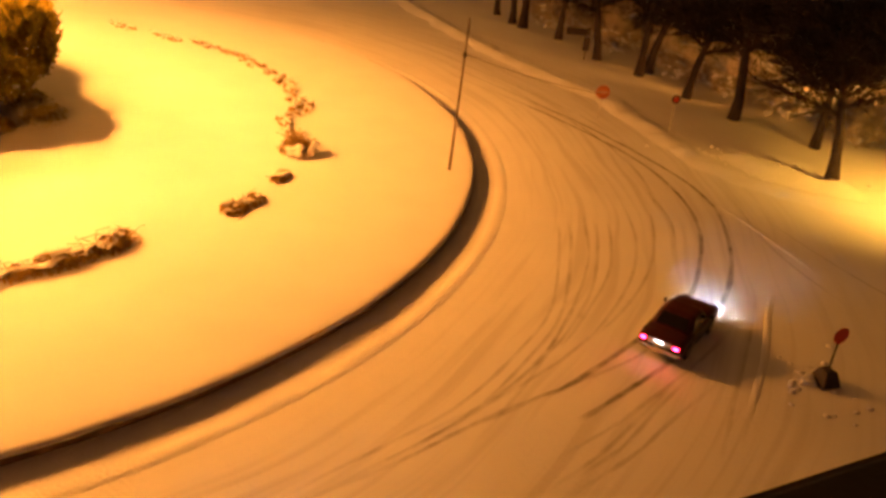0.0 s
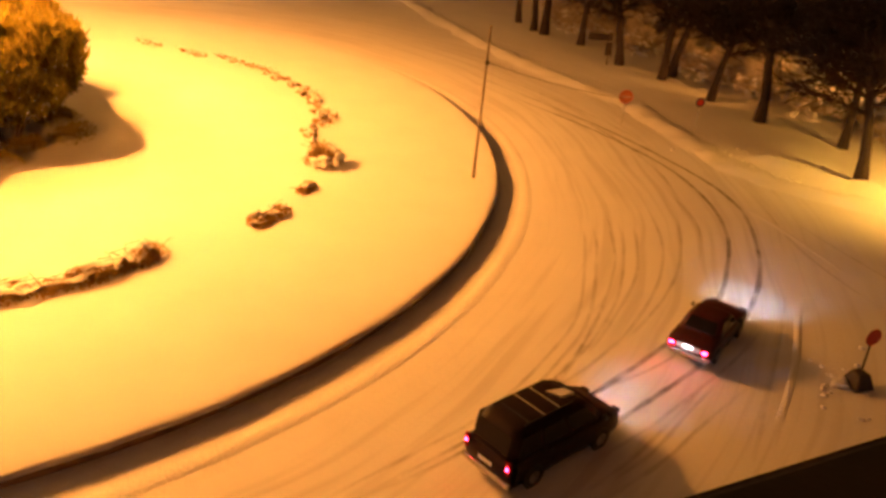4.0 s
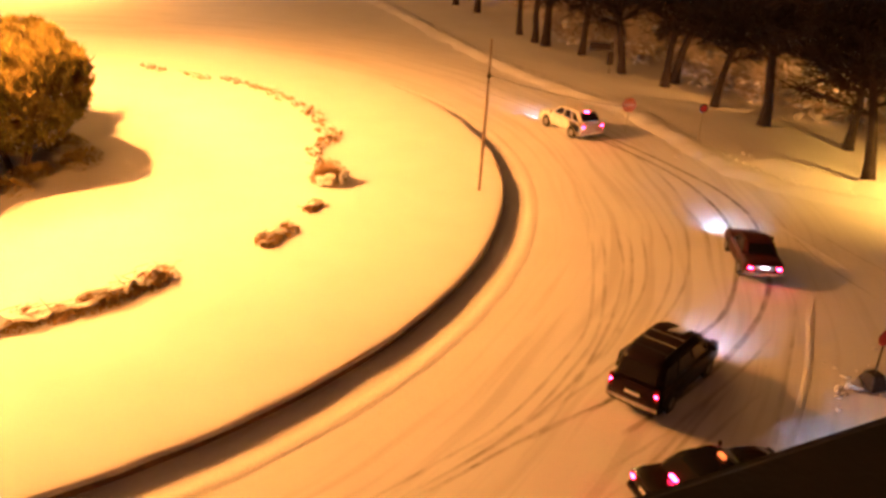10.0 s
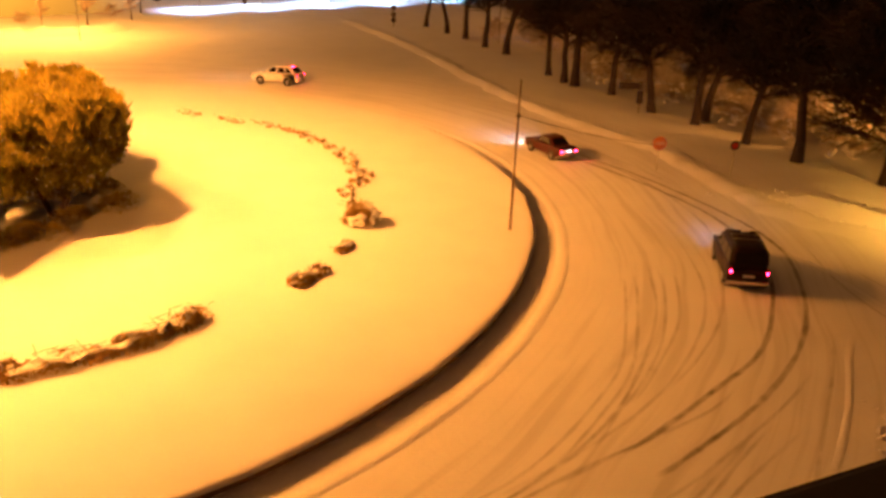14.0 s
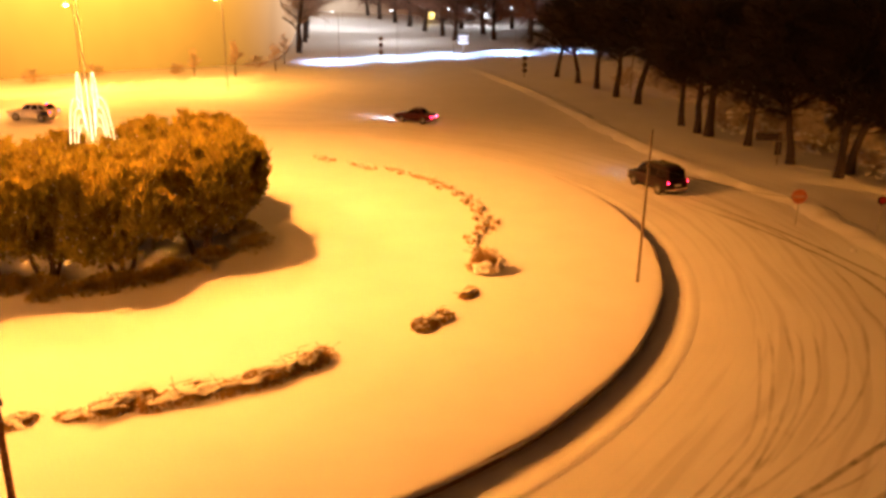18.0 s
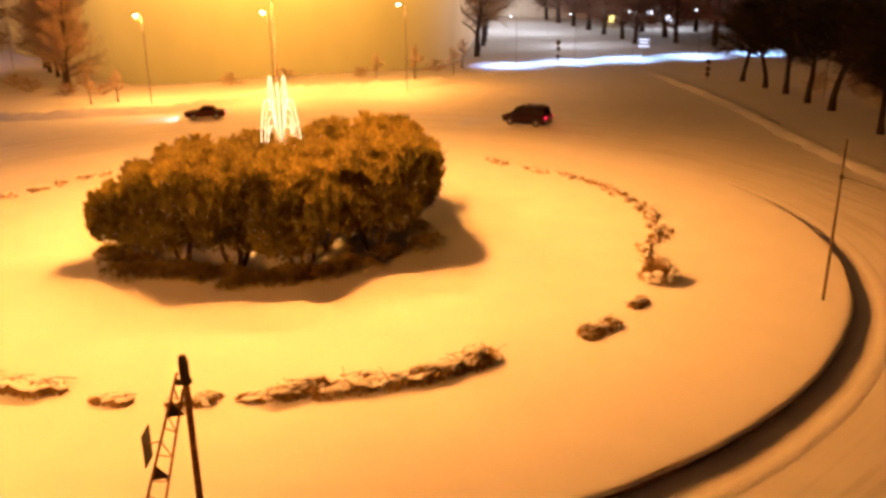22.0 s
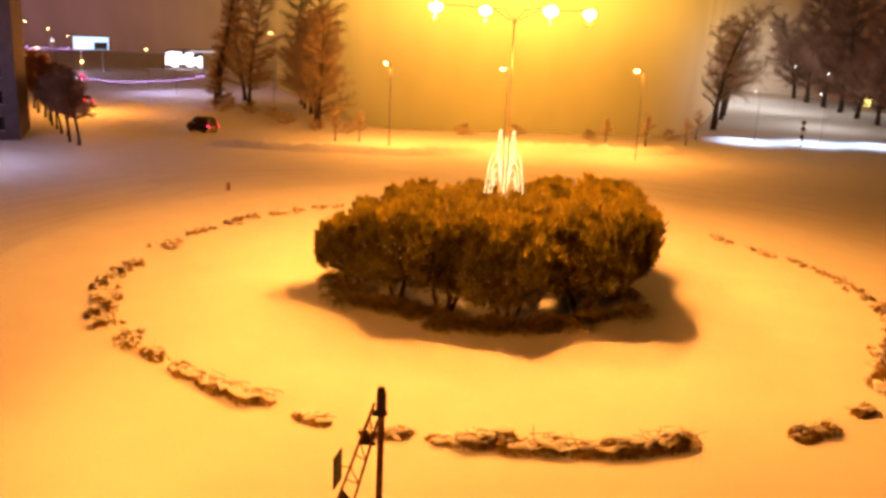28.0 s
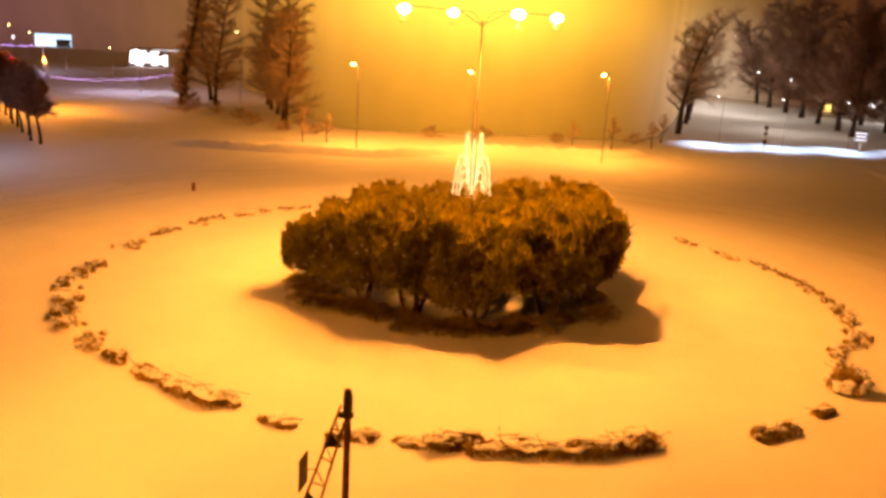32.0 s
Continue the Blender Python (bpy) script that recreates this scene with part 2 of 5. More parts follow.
M_POLE = mat("weathered_pole", (0.10, 0.095, 0.09), 0.7, 0.2, vary=0.2, scale=8, bump=0.1)
M_PALE = mat("frosted_steel", (0.42, 0.38, 0.33), 0.6, 0.0, vary=0.12, scale=6, bump=0.1)
M_BROWN = mat("weathered_brown_paint", (0.15, 0.11, 0.08), 0.7, 0.1, vary=0.3, scale=9, bump=0.2)
M_ORANGE_RED = mat("orange_red_sign", (0.50, 0.15, 0.07), 0.6, vary=0.3, scale=9, bump=0.1)
# White of the no-entry bar, browned in its colour to look backlit
M_BACKLIT = mat("backlit_white", (0.55, 0.36, 0.24), 0.6, vary=0.2, scale=9, bump=0)
M_RUST = mat("rusty_paint", (0.28, 0.12, 0.055), 0.75, 0.1, vary=0.4, scale=9, bump=0.3)
M_DARK = mat("dark_metal", (0.05, 0.035, 0.03), 0.6, 0.3, vary=0.3, scale=9, bump=0.1)
M_LEDGE = mat("painted_tin", (0.012, 0.004, 0.003), 0.8, 0.0, vary=0.35, scale=5, bump=0.3)
M_WALLP = mat("house_render", (0.30, 0.26, 0.22), 0.9, vary=0.15, scale=1.5, bump=0.4)
M_RED = mat("red_sign", (0.50, 0.022, 0.015), 0.45, vary=0.12, scale=12, bump=0)
M_WHITE = mat("white_paint", (0.75, 0.74, 0.72), 0.45, vary=0.06, scale=8, bump=0)
M_GLASS = mat("dark_glass", (0.012, 0.008, 0.007), 0.16, vary=0.1, scale=4, bump=0)
M_GLASS.node_tree.nodes["Principled BSDF"].inputs["Specular IOR Level"].default_value = 0.2
M_TYRE = mat("tyre_rubber", (0.02, 0.02, 0.02), 0.85, vary=0.2, scale=20, bump=0.3)
M_RIM = mat("wheel_rim", (0.35, 0.35, 0.36), 0.35, 0.8, vary=0.2, scale=10, bump=0)
M_TRIM = mat("black_plastic", (0.025, 0.022, 0.022), 0.6, vary=0.2, scale=14, bump=0.1)
M_CHROME = mat("bright_trim", (0.62, 0.60, 0.58), 0.25, 0.9, vary=0.08, scale=10, bump=0)
G_HEAD = glow("headlight", (0.74, 0.80, 1.0), 1100.0)
G_HEAD_DIM = glow("dipped_headlight", (0.70, 0.76, 1.0), 340.0)
G_TAIL = glow("tail_light", (1.0, 0.008, 0.04), 56.0)
G_PLATE = glow("plate_light", (0.85, 0.85, 1.0), 10.0)
G_AMBER = glow("amber_lamp", (1.0, 0.16, 0.025), 0.8)
G_SODIUM = glow("sodium_lens", (1.0, 0.80, 0.30), 16.0)
G_LED = glow("led_lens", (0.85, 0.92, 1.0), 5.0)
G_FOUNT = glow("fountain_tube", (1.0, 0.84, 0.46), 3.0)
G_PANEL = glow("lit_panel", (0.92, 0.88, 1.0), 3.0)
G_SIGN = glow("lit_letters", (0.85, 0.85, 1.0), 1.0)
G_BOARD = glow("lit_board", (0.42, 0.66, 0.95), 1.6)
G_GARLAND = glow("garland_bulb", (0.60, 0.36, 1.0), 9.0)
G_BLUE = glow("blue_lamp", (0.05, 0.08, 1.0), 6.0)


# ---- mesh helpers ----
def mesh_of(bm, name, material_, smooth=False):
    me = bpy.data.meshes.new(name)
    bm.normal_update()
    bm.to_mesh(me)
    bm.free()
    me.materials.append(material_)
    if smooth:
        for p in me.polygons:
            p.use_smooth = True
    return me


def part(name, bm, material_, parent=None, label="", smooth=False):
    """One mesh object; under a thing or a part when a parent is given."""
    ob = new(name, bm if isinstance(bm, bpy.types.Mesh) else mesh_of(bm, name, material_, smooth))
    if parent is not None:
        ob.parent = parent
    if label:
        ob["label"] = label
    return ob


def thing(name, label, category, group="", kind="", m=None):
    ob = new(name)
    ob.empty_display_size = 0.2
    if m is not None:
        ob.matrix_world = m
    return tagged(ob, label, category, group, kind)


def box(bm, lo, hi, m=None):
    vs = [bm.verts.new((x, y, z)) for z in (lo[2], hi[2]) for y in (lo[1], hi[1]) for x in (lo[0], hi[0])]
    if m is not None:
        for v in vs:
            v.co = m @ v.co
    for f in ((0, 2, 3, 1), (4, 5, 7, 6), (0, 1, 5, 4), (2, 6, 7, 3), (0, 4, 6, 2), (1, 3, 7, 5)):
        bm.faces.new([vs[i] for i in f])
    return vs


def boxed(lo, hi, bevel=0.0, m=None):
    bm = bmesh.new()
    box(bm, lo, hi, m)
    if bevel:
        bmesh.ops.bevel(bm, geom=bm.edges[:], offset=bevel, segments=2, affect="EDGES", profile=0.5)
    return bm


def frame_of(d):
    d = Vector(d).normalized()
    a = Vector((0, 0, 1)) if abs(d.z) < 0.9 else Vector((1, 0, 0))
    u = d.cross(a).normalized()
    return u, d.cross(u)


def tube(bm, p0, p1, r0, r1=None, n=8, caps=True):
    p0, p1 = Vector(p0), Vector(p1)
    r1 = r0 if r1 is None else r1
    u, w = frame_of(p1 - p0)
    rings = []
    for p, r in ((p0, r0), (p1, r1)):
        rings.append([bm.verts.new(p + (u * math.cos(2 * math.pi * k / n) + w * math.sin(2 * math.pi * k / n)) * r) for k in range(n)])
    for k in range(n):
        bm.faces.new((rings[0][k], rings[0][(k + 1) % n], rings[1][(k + 1) % n], rings[1][k]))
    if caps:
        bm.faces.new(rings[0][::-1])
        bm.faces.new(rings[1])


def pipe(bm, pts, r, n=6):
    """A bent tube through the points, one skin."""
    pts = [Vector(p) for p in pts]
    rings = []
    for i, p in enumerate(pts):
        d = pts[min(i + 1, len(pts) - 1)] - pts[max(i - 1, 0)]
        u, w = frame_of(d)
        if rings and (rings[-1][0].co - pts[i - 1]).dot(u) < 0:
            u, w = -u, -w
        rings.append([bm.verts.new(p + (u * math.cos(2 * math.pi * k / n) + w * math.sin(2 * math.pi * k / n)) * r) for k in range(n)])
    for a, b in zip(rings, rings[1:]):
        for k in range(n):
            bm.faces.new((a[k], a[(k + 1) % n], b[(k + 1) % n], b[k]))
    bm.faces.new(rings[0][::-1])
    bm.faces.new(rings[-1])


def disc(bm, centre, normal, r0, r1, t, n=20):
    """A flat ring or disc with thickness t along its normal."""
    c, d = Vector(centre), Vector(normal).normalized()
    tube(bm, c, c + d * t, r1, r1, n)


def raw_mesh(name, verts, faces, material_, smooth=False):
    me = bpy.data.meshes.new(name)
    me.from_pydata(verts, [], faces)
    me.materials.append(material_)
    if smooth:
        me.polygons.foreach_set("use_smooth", [True] * len(faces))
    me.update()
    return me


def ribbon_line(pts, steps=8):
    """A smooth line through plan points."""
    P = [Vector((*p, 0)) for p in pts]
    P = [P[0] * 2 - P[1]] + P + [P[-1] * 2 - P[-2]]
    out = []
    for i in range(1, len(P) - 2):
        for k in range(steps):
            t = k / steps
            a, b, c, d = P[i - 1], P[i], P[i + 1], P[i + 2]
            out.append(0.5 * ((2 * b) + (c - a) * t + (2 * a - 5 * b + 4 * c - d) * t * t + (3 * b - a - 3 * c + d) * t ** 3))
    out.append(P[-2])
    return out


# ---- ground, island, banks ----
def ground():
    bm = bmesh.new()
    lines = [-1500, -600, -250, -120, -60, 0, 60, 120, 250, 600, 1500]
    grid = [[bm.verts.new((x, y, ROAD)) for x in lines] for y in lines]
    for a, b in zip(grid, grid[1:]):
        for i in range(len(lines) - 1):
            bm.faces.new((a[i], a[i + 1], b[i + 1], b[i]))
    tagged(part("ground", bm, M_ROAD), "snow-covered road and verges with wheel tracks", "ground", kind="structure")


def rim(a):
    """How far the island's edge lies outside its circle at the angle a: it widens towards the house."""
    d = math.degrees(a) % 360
    f = max(0.0, min(1.0, (286 - d) / 14)) * max(0.0, min(1.0, (d - 225) / 20))
    return 2.2 * f * f * (3 - 2 * f)


def island():
    verts, faces = [], []
    n, rings = 220, [0.01, 4, 8, 12, 16, 19, 21, 22.5, 24, 26, 28, 29.5, 30.4, 30.9, 31.15, 31.3, 31.34]
    for r in rings:
        for k in range(n):
            a = 2 * math.pi * k / n
            x, y = math.cos(a), math.sin(a)
            z = 0.05 * noise.noise((x * r * 0.22, y * r * 0.22, 3.0)) + 0.02 * noise.noise((x * r, y * r, 5.0))
            rr = r
            if r > 27:
                rr += rim(a) * min(1.0, (r - 27) / 3)
            if r > 30.6:
                rr += 0.06 * noise.noise((x * 18, y * 18, 1.0)) + 0.05 * noise.noise((x * 60, y * 60, 2.0))
            z += {31.15: -0.02, 31.3: -0.06, 31.34: -0.13}.get(r, 0.0)
            verts.append((CX + x * rr, CY + y * rr, z))
    for i in range(len(rings) - 1):
        for k in range(n):
            faces.append((i * n + k, (i + 1) * n + k, (i + 1) * n + (k + 1) % n, i * n + (k + 1) % n))
    faces.append(tuple(range(n))[::-1][::-1])
    tagged(new("island_snow", raw_mesh("island_snow", verts, faces, M_SNOW, True)), "smooth fresh snow on the round traffic island", "snow", kind="structure")
    verts, faces = [], []
    for r, z in ((31.0, ROAD), (31.24, ROAD), (31.24, -0.06), (31.0, -0.06)):
        for k in range(n):
            a = 2 * math.pi * k / n
            q = r + rim(a)
            verts.append((CX + math.cos(a) * q, CY + math.sin(a) * q, z))
    for i in range(1, 3):
        for k in range(n):
            faces.append((i * n + k, i * n + (k + 1) % n, (i + 1) * n + (k + 1) % n, (i + 1) * n + k))
    tagged(new("island_wall", raw_mesh("island_wall", verts, faces, M_KERB)), "low concrete retaining wall round the island", "wall", kind="structure")
    verts, faces = [], []
    for i, (r, z) in enumerate(((31.22, -0.40), (31.34, -0.41), (31.6, -0.45), (31.95, -0.485), (32.4, -0.515))):
        for k in range(n):
            a = 2 * math.pi * k / n
            x, y = math.cos(a), math.sin(a)
            wob = 0.0 if i in (0, 4) else 0.015 * noise.noise((x * 20, y * 20, i * 0.3)) + 0.008 * noise.noise((x * 70, y * 70, i * 0.7))
            q = r + rim(a)
            verts.append((CX + x * q, CY + y * q, z + wob))
    for i in range(4):
        for k in range(n):
            faces.append((i * n + k, (i + 1) * n + k, (i + 1) * n + (k + 1) % n, i * n + (k + 1) % n))
    tagged(new("wall_drift", raw_mesh("wall_drift", verts, faces, M_BANK, True)), "thin snow drift against the foot of the island wall", "snow", kind="structure")


def mound(name, pts, width, height, label, rough=0.25, steps=10, material_=None, tail=True):
    line = ribbon_line(pts, steps)
    prof = [(-0.5, -0.03), (-0.38, 0.25), (-0.2, 0.75), (0, 1.0), (0.2, 0.75), (0.38, 0.25), (0.5, -0.03)]
    verts, faces = [], []
    for i, p in enumerate(line):
        d = (line[min(i + 1, len(line) - 1)] - line[max(i - 1, 0)]).normalized()
        s = Vector((-d.y, d.x, 0))
        end = min(1.0, (i + 0.02) / 6, (len(line) - 1 - i + 0.02) / 6) if tail else 1.0
        for u, h in prof:
            q = p + s * u * width * (1 + rough * noise.noise(p * 0.5 + Vector((u, 0, 0))))
            k = 1 + rough * 2.2 * noise.noise(q * 0.9) + rough * noise.noise(q * 2.7)
            verts.append((q.x, q.y, ROAD + (h * height * max(0.15, k) * end if h > 0 else -0.02)))
    m = len(prof)
    for i in range(len(line) - 1):
        for j in range(m - 1):
            faces.append((i * m + j, i * m + j + 1, (i + 1) * m + j + 1, (i + 1) * m + j))
    ob = new(name, raw_mesh(name, verts, faces, material_ or M_BANK, True))
    return tagged(ob, label, "snow bank", kind="structure")


def track(pts, width, material_):
    line = ribbon_line(pts, 10)
    verts, faces, soft = [], [], []
    for i, p in enumerate(line):
        d = (line[min(i + 1, len(line) - 1)] - line[max(i - 1, 0)]).normalized()
        s = Vector((-d.y, d.x, 0))
        w = width * (1 + 0.35 * noise.noise(p * 1.3))
        end = min(1.0, i / 8, (len(line) - 1 - i) / 8)
        for u, e in ((-0.75, 0), (-0.35, 1), (0.35, 1), (0.75, 0)):
            q = p + s * u * w
            verts.append((q.x, q.y, ROAD + 0.006))
            soft.append(e * end)
    for i in range(len(line) - 1):
        for k in range(3):
            faces.append((4 * i + k, 4 * i + k + 1, 4 * i + k + 5, 4 * i + k + 4))
    me = raw_mesh("wheel_track", verts, faces, material_)
    me.attributes.new("edge", "FLOAT", "POINT").data.foreach_set("value", soft)
    ob = new("wheel_track", me)
    return tagged(ob, "dark wheel track pressed into the snow", "wheel track", "wheel tracks on the road", "structure")


ground()
island()
ring = [(CX + (32.75 + rim(radians(a))) * math.cos(radians(a)), CY + (32.75 + rim(radians(a))) * math.sin(radians(a))) for a in range(-140, 100, 6)]
mound("island_snow_ridge", ring, 0.75, 0.04, "low snow ridge along the island wall", 0.15, 6)
mound("roadside_bank", [(-32, 128), (-16.25, 101.75), (-7.3, 84), (-1.4, 73.3), (3.7, 66.2), (7.7, 61.5), (10.2, 56.1), (12.6, 50.3), (15.4, 46.9), (19.6, 45.2), (30, 43.5), (45, 42)],
      2.5, 0.26, "ploughed snow bank along the road", 0.55, 16)
mound("verge_bank", [(14, 52), (18, 48.5), (24, 46.8), (36, 45.5), (48, 45)], 2.6, 0.35, "lumpy ploughed snow on the verge", 0.6, 16)
mound("far_bank", [(-92, 58), (-86, 62), (-79, 68), (-72.5, 74), (-70, 83), (-69.8, 89), (-65.5, 92.5), (-61, 97.5), (-56, 101.5), (-54.5, 108)], 4.0, 0.75, "high snow bank on the far side", 0.35, 14)
mound("refuge_ridge", [(12.9, 33), (12.1, 30.7), (11.5, 28.5), (10.5, 25.7), (9.6, 23.5)], 0.35, 0.03, "thin ridge of ploughed snow", 0.3, 8)
mound("lane_ridge", [(12.6, 42.5), (13.5, 40.8), (14.6, 38.2), (15.6, 35.6)], 0.45, 0.03, "thin ridge of snow between lanes", 0.3, 8)
for pts in ([(3.0, 23.1), (4.1, 24.3), (6.5, 27.5), (8.8, 30.8), (10.1, 34.6), (10.9, 39), (10.6, 43.5), (8.9, 48.4), (5, 54), (-1, 60.5)],
            [(4.0, 22.1), (5, 23.2), (8, 27), (10.3, 31.1), (11.7, 35.4), (12.3, 40.2), (12.1, 43.2), (10.7, 47), (6.5, 53.6), (0.3, 61)]):
    track(pts, 0.19, M_TRACK)
for pts in ([(4.0, 37.5), (4.0, 35.3), (3.5, 29.4), (2.3, 25.9), (0.5, 22.3), (-1.3, 20), (-4, 17)],
            [(5.3, 39.5), (5.3, 37.5), (5.2, 33.8), (4.1, 28.7), (2.7, 24.9), (0.5, 21.4), (-2, 18.4)],
            [(5.75, 38.5), (5.75, 35.8), (5.2, 31.4), (4.0, 27.5), (2.1, 23.7), (-0.2, 20.2)],
            [(6.4, 38.5), (6.4, 36.4), (6, 32.9), (4.5, 28.3), (3.6, 26.2)],
            [(7.6, 28.2), (6.3, 26.3), (4.1, 24.2), (1.2, 21.6), (-2, 18)],
            [(3.6, 23.8), (2.1, 22.3), (0.6, 20.9), (-1.2, 19), (-4, 16.4)],
            [(8.6, 44.4), (9.6, 39.6), (9.1, 35.2)], [(9.2, 25.6), (7.2, 23.0), (5.6, 20.8), (3.4, 18.4)],
            [(4.5, 38.0), (4.5, 35.0), (3.9, 29.2), (2.7, 25.7), (0.9, 22.0), (-0.9, 19.7), (-3.6, 16.7)],
            [(7.4, 41.0), (7.6, 37.0), (7.0, 33.0), (5.6, 29.0), (4.0, 26.0), (1.6, 22.8), (-1.0, 20.0)],
            [(8.8, 41.0), (8.4, 36.5), (7.6, 33.0), (6.2, 29.6), (4.6, 26.8)],
            [(10.6, 29.8), (9.0, 27.2), (7.4, 25.0), (5.4, 22.4), (3.0, 19.8)],
            [(3.0, 58.0), (6.6, 52.4), (8.8, 46.0), (9.2, 40.5)], [(-8.0, 70.0), (0.5, 60.6), (5.4, 54.4), (8.6, 48.2)],
            [(-6.4, 70.6), (1.8, 61.4), (6.6, 55.2), (9.4, 49.6)], [(0.8, 20.0), (2.8, 24.7), (5.0, 31.5)], [(3.6, 19.2), (5.3, 21.1), (6.9, 23.7), (8.2, 25.7)], [(2.9, 18.6), (4.6, 20.6), (6.4, 23.3), (7.6, 25.3)], [(9.0, 21.8), (10.2, 24.9), (11.8, 29.7)],
            [(8.2, 21.0), (9.4, 24.4), (11.0, 29.0), (12.2, 33.0)], [(13.6, 43.6), (13.9, 39.2), (14.6, 36.1), (16.0, 32.6)],
            [(14.8, 41.2), (16.4, 37.6), (18.4, 34.0), (21.0, 30.6)]):
    track(pts, 0.13, M_TRACK_OLD)


# ---- plants ----
def branching(rng, height, trunk_r, crown_from, spread, limbs, twigs, lean=0.06, bold=1.0):
    """Tubes of a bare tree: (trunk and limbs, twigs) as vertex and face lists."""
    wood, fine = ([], []), ([], [])

    def seg(store, p0, p1, r0, r1, n):
        vs, fs = store
        u, w = frame_of(p1 - p0)
        b = len(vs)
        for p, r in ((p0, r0), (p1, r1)):
            for k in range(n):
                c = 2 * math.pi * k / n
                vs.append(tuple(p + (u * math.cos(c) + w * math.sin(c)) * r))
        for k in range(n):
            fs.append((b + k, b + (k + 1) % n, b + n + (k + 1) % n, b + n + k))

    def wander(d, k):
        return (d + Vector((rng.gauss(0, k), rng.gauss(0, k), rng.gauss(0, k * 0.6)))).normalized()

    trunk = [Vector((0, 0, -0.1))]
    d = Vector((rng.gauss(0, lean), rng.gauss(0, lean), 1)).normalized()
    steps = 9
    for i in range(steps):
        trunk.append(trunk[-1] + d * (height * 0.85 / steps))
        d = wander(d, 0.06)
        d.z = abs(d.z)
    rad = [trunk_r * (1.25 if i == 0 else 1.0) * (1 - 0.86 * i / steps) for i in range(steps + 1)]
    for i in range(steps):
        seg(wood, trunk[i], trunk[i + 1], rad[i], rad[i + 1], 8)
    for i in range(limbs):
        f = crown_from + (1 - crown_from) * (i + rng.random()) / limbs
        k = min(steps - 1, int(f * steps))
        p = trunk[k].lerp(trunk[k + 1], f * steps - k)
        a = i * 2.4 + rng.uniform(-0.5, 0.5)
        up = rng.uniform(0.25, 0.9)
        d = Vector((math.cos(a), math.sin(a), up)).normalized()
        length = spread * (1.05 - 0.6 * (f - crown_from) / (1 - crown_from)) * rng.uniform(0.75, 1.15)
        r = rad[k] * 0.45
        m = 5
        for j in range(m):
            q = p + d * length / m
            seg(wood, p, q, r * (1 - 0.8 * j / m), r * (1 - 0.8 * (j + 1) / m), 5)
            for _ in range(twigs):
                s = p.lerp(q, rng.random())
                e = wander(d, 0.55)
                l2 = length * rng.uniform(0.22, 0.5)
                mid = s + e * l2 * 0.5
                e2 = wander(e, 0.3)
                end = mid + e2 * l2 * 0.5
                seg(fine, s, mid, 0.030 * bold, 0.022 * bold, 3)
                seg(fine, mid, end, 0.022 * bold, 0.010 * bold, 3)
                for _ in range(3):
                    e3 = wander(e2, 0.6)
                    s3 = mid.lerp(end, rng.random())
                    seg(fine, s3, s3 + e3 * l2 * rng.uniform(0.3, 0.6), 0.016 * bold, 0.006 * bold, 3)
            p, d = q, wander(d, 0.22)
    return wood, fine


def bare_tree(seed, height, trunk_r, crown_from, spread, limbs, twigs, label, twig_mat, group):
    rng = random.Random(seed)
    wood, fine = branching(rng, height, trunk_r, crown_from, spread, limbs, twigs, bold=1.5 if twig_mat is M_TWIG else 1.0)
    t = thing("tree", label, "tree", group)
    part("trunk", raw_mesh("trunk", *wood, twig_mat if twig_mat is M_FROST else M_BARK, True), None, t)
    part("crown", raw_mesh("crown", *fine, twig_mat), None, t)
    return t


def spread_trees(protos, places, rng, sizes=(0.88, 1.12)):
    """Stands a tree at each place; the patterns themselves take the first ones."""
    for i, (x, y) in enumerate(places):
        s = rng.uniform(*sizes)
        m = pose(x, y, ROAD, rng.uniform(-2, 2), rng.uniform(-2, 2), rng.uniform(0, 360)) @ Matrix.Scale(s, 4)
        if i < len(protos):
            protos[i].matrix_world = m
        else:
            src = protos[i % len(protos)]
            c = copy_thing(src, pose(x, y, ROAD, 0, 0, rng.uniform(0, 360)))
            c.scale = (s, s, s)


RNG = random.Random(11)
avenue = [bare_tree(20 + i, h, r, 0.31, 5.2, 36, 12, "dark bare roadside tree with a thick trunk", M_TWIG, "trees along the road")
          for i, (h, r) in enumerate(((15, 0.36), (14, 0.33), (16, 0.38)))]
row = [(20.5, 49.0), (21.5, 55.6), (17.2, 60.0), (14.6, 64.3), (11.7, 69.7), (12.7, 71.3), (8.6, 73.5), (5.6, 80.1), (2.3, 83.4), (1.3, 84.8), (-0.25, 88.3), (-5.3, 100.4),
       (-8.1, 104.8), (-11.1, 111), (-14, 115.3), (-17.6, 120.5)]
spread_trees(avenue, row, RNG)
wood_places = []
for _ in range(70):
    f = RNG.random()
    bx, by = 24 - 40 * f, 52 + 72 * f
    o = RNG.uniform(16, 46)
    wood_places.append((bx + o * 0.87, by + o * 0.5 + RNG.uniform(-3, 3)))
wood = [bare_tree(40 + i, 14 + i, 0.26, 0.2, 5.2, 32, 10, "dark bare tree in the wood behind the road", M_TWIG, "trees of the wood") for i in range(3)]
spread_trees(wood, wood_places, RNG, (0.85, 1.2))
far_places = [(-134, 93), (-124, 98), (-112, 90.5), (-104, 85), (-97, 80), (-127, 89), (-118, 94)]
far = [bare_tree(60 + i, 22 + i, 0.34, 0.12, 5.0, 40, 12, "bare tree in the far park, coloured pale for haze", M_HAZED, "trees of the far park") for i in range(3)]
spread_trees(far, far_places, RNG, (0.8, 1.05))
poplar = bare_tree(66, 27, 0.7, 0.05, 1.9, 80, 20, "tall narrow bare poplar in the far park", M_HAZED, "trees of the far park")
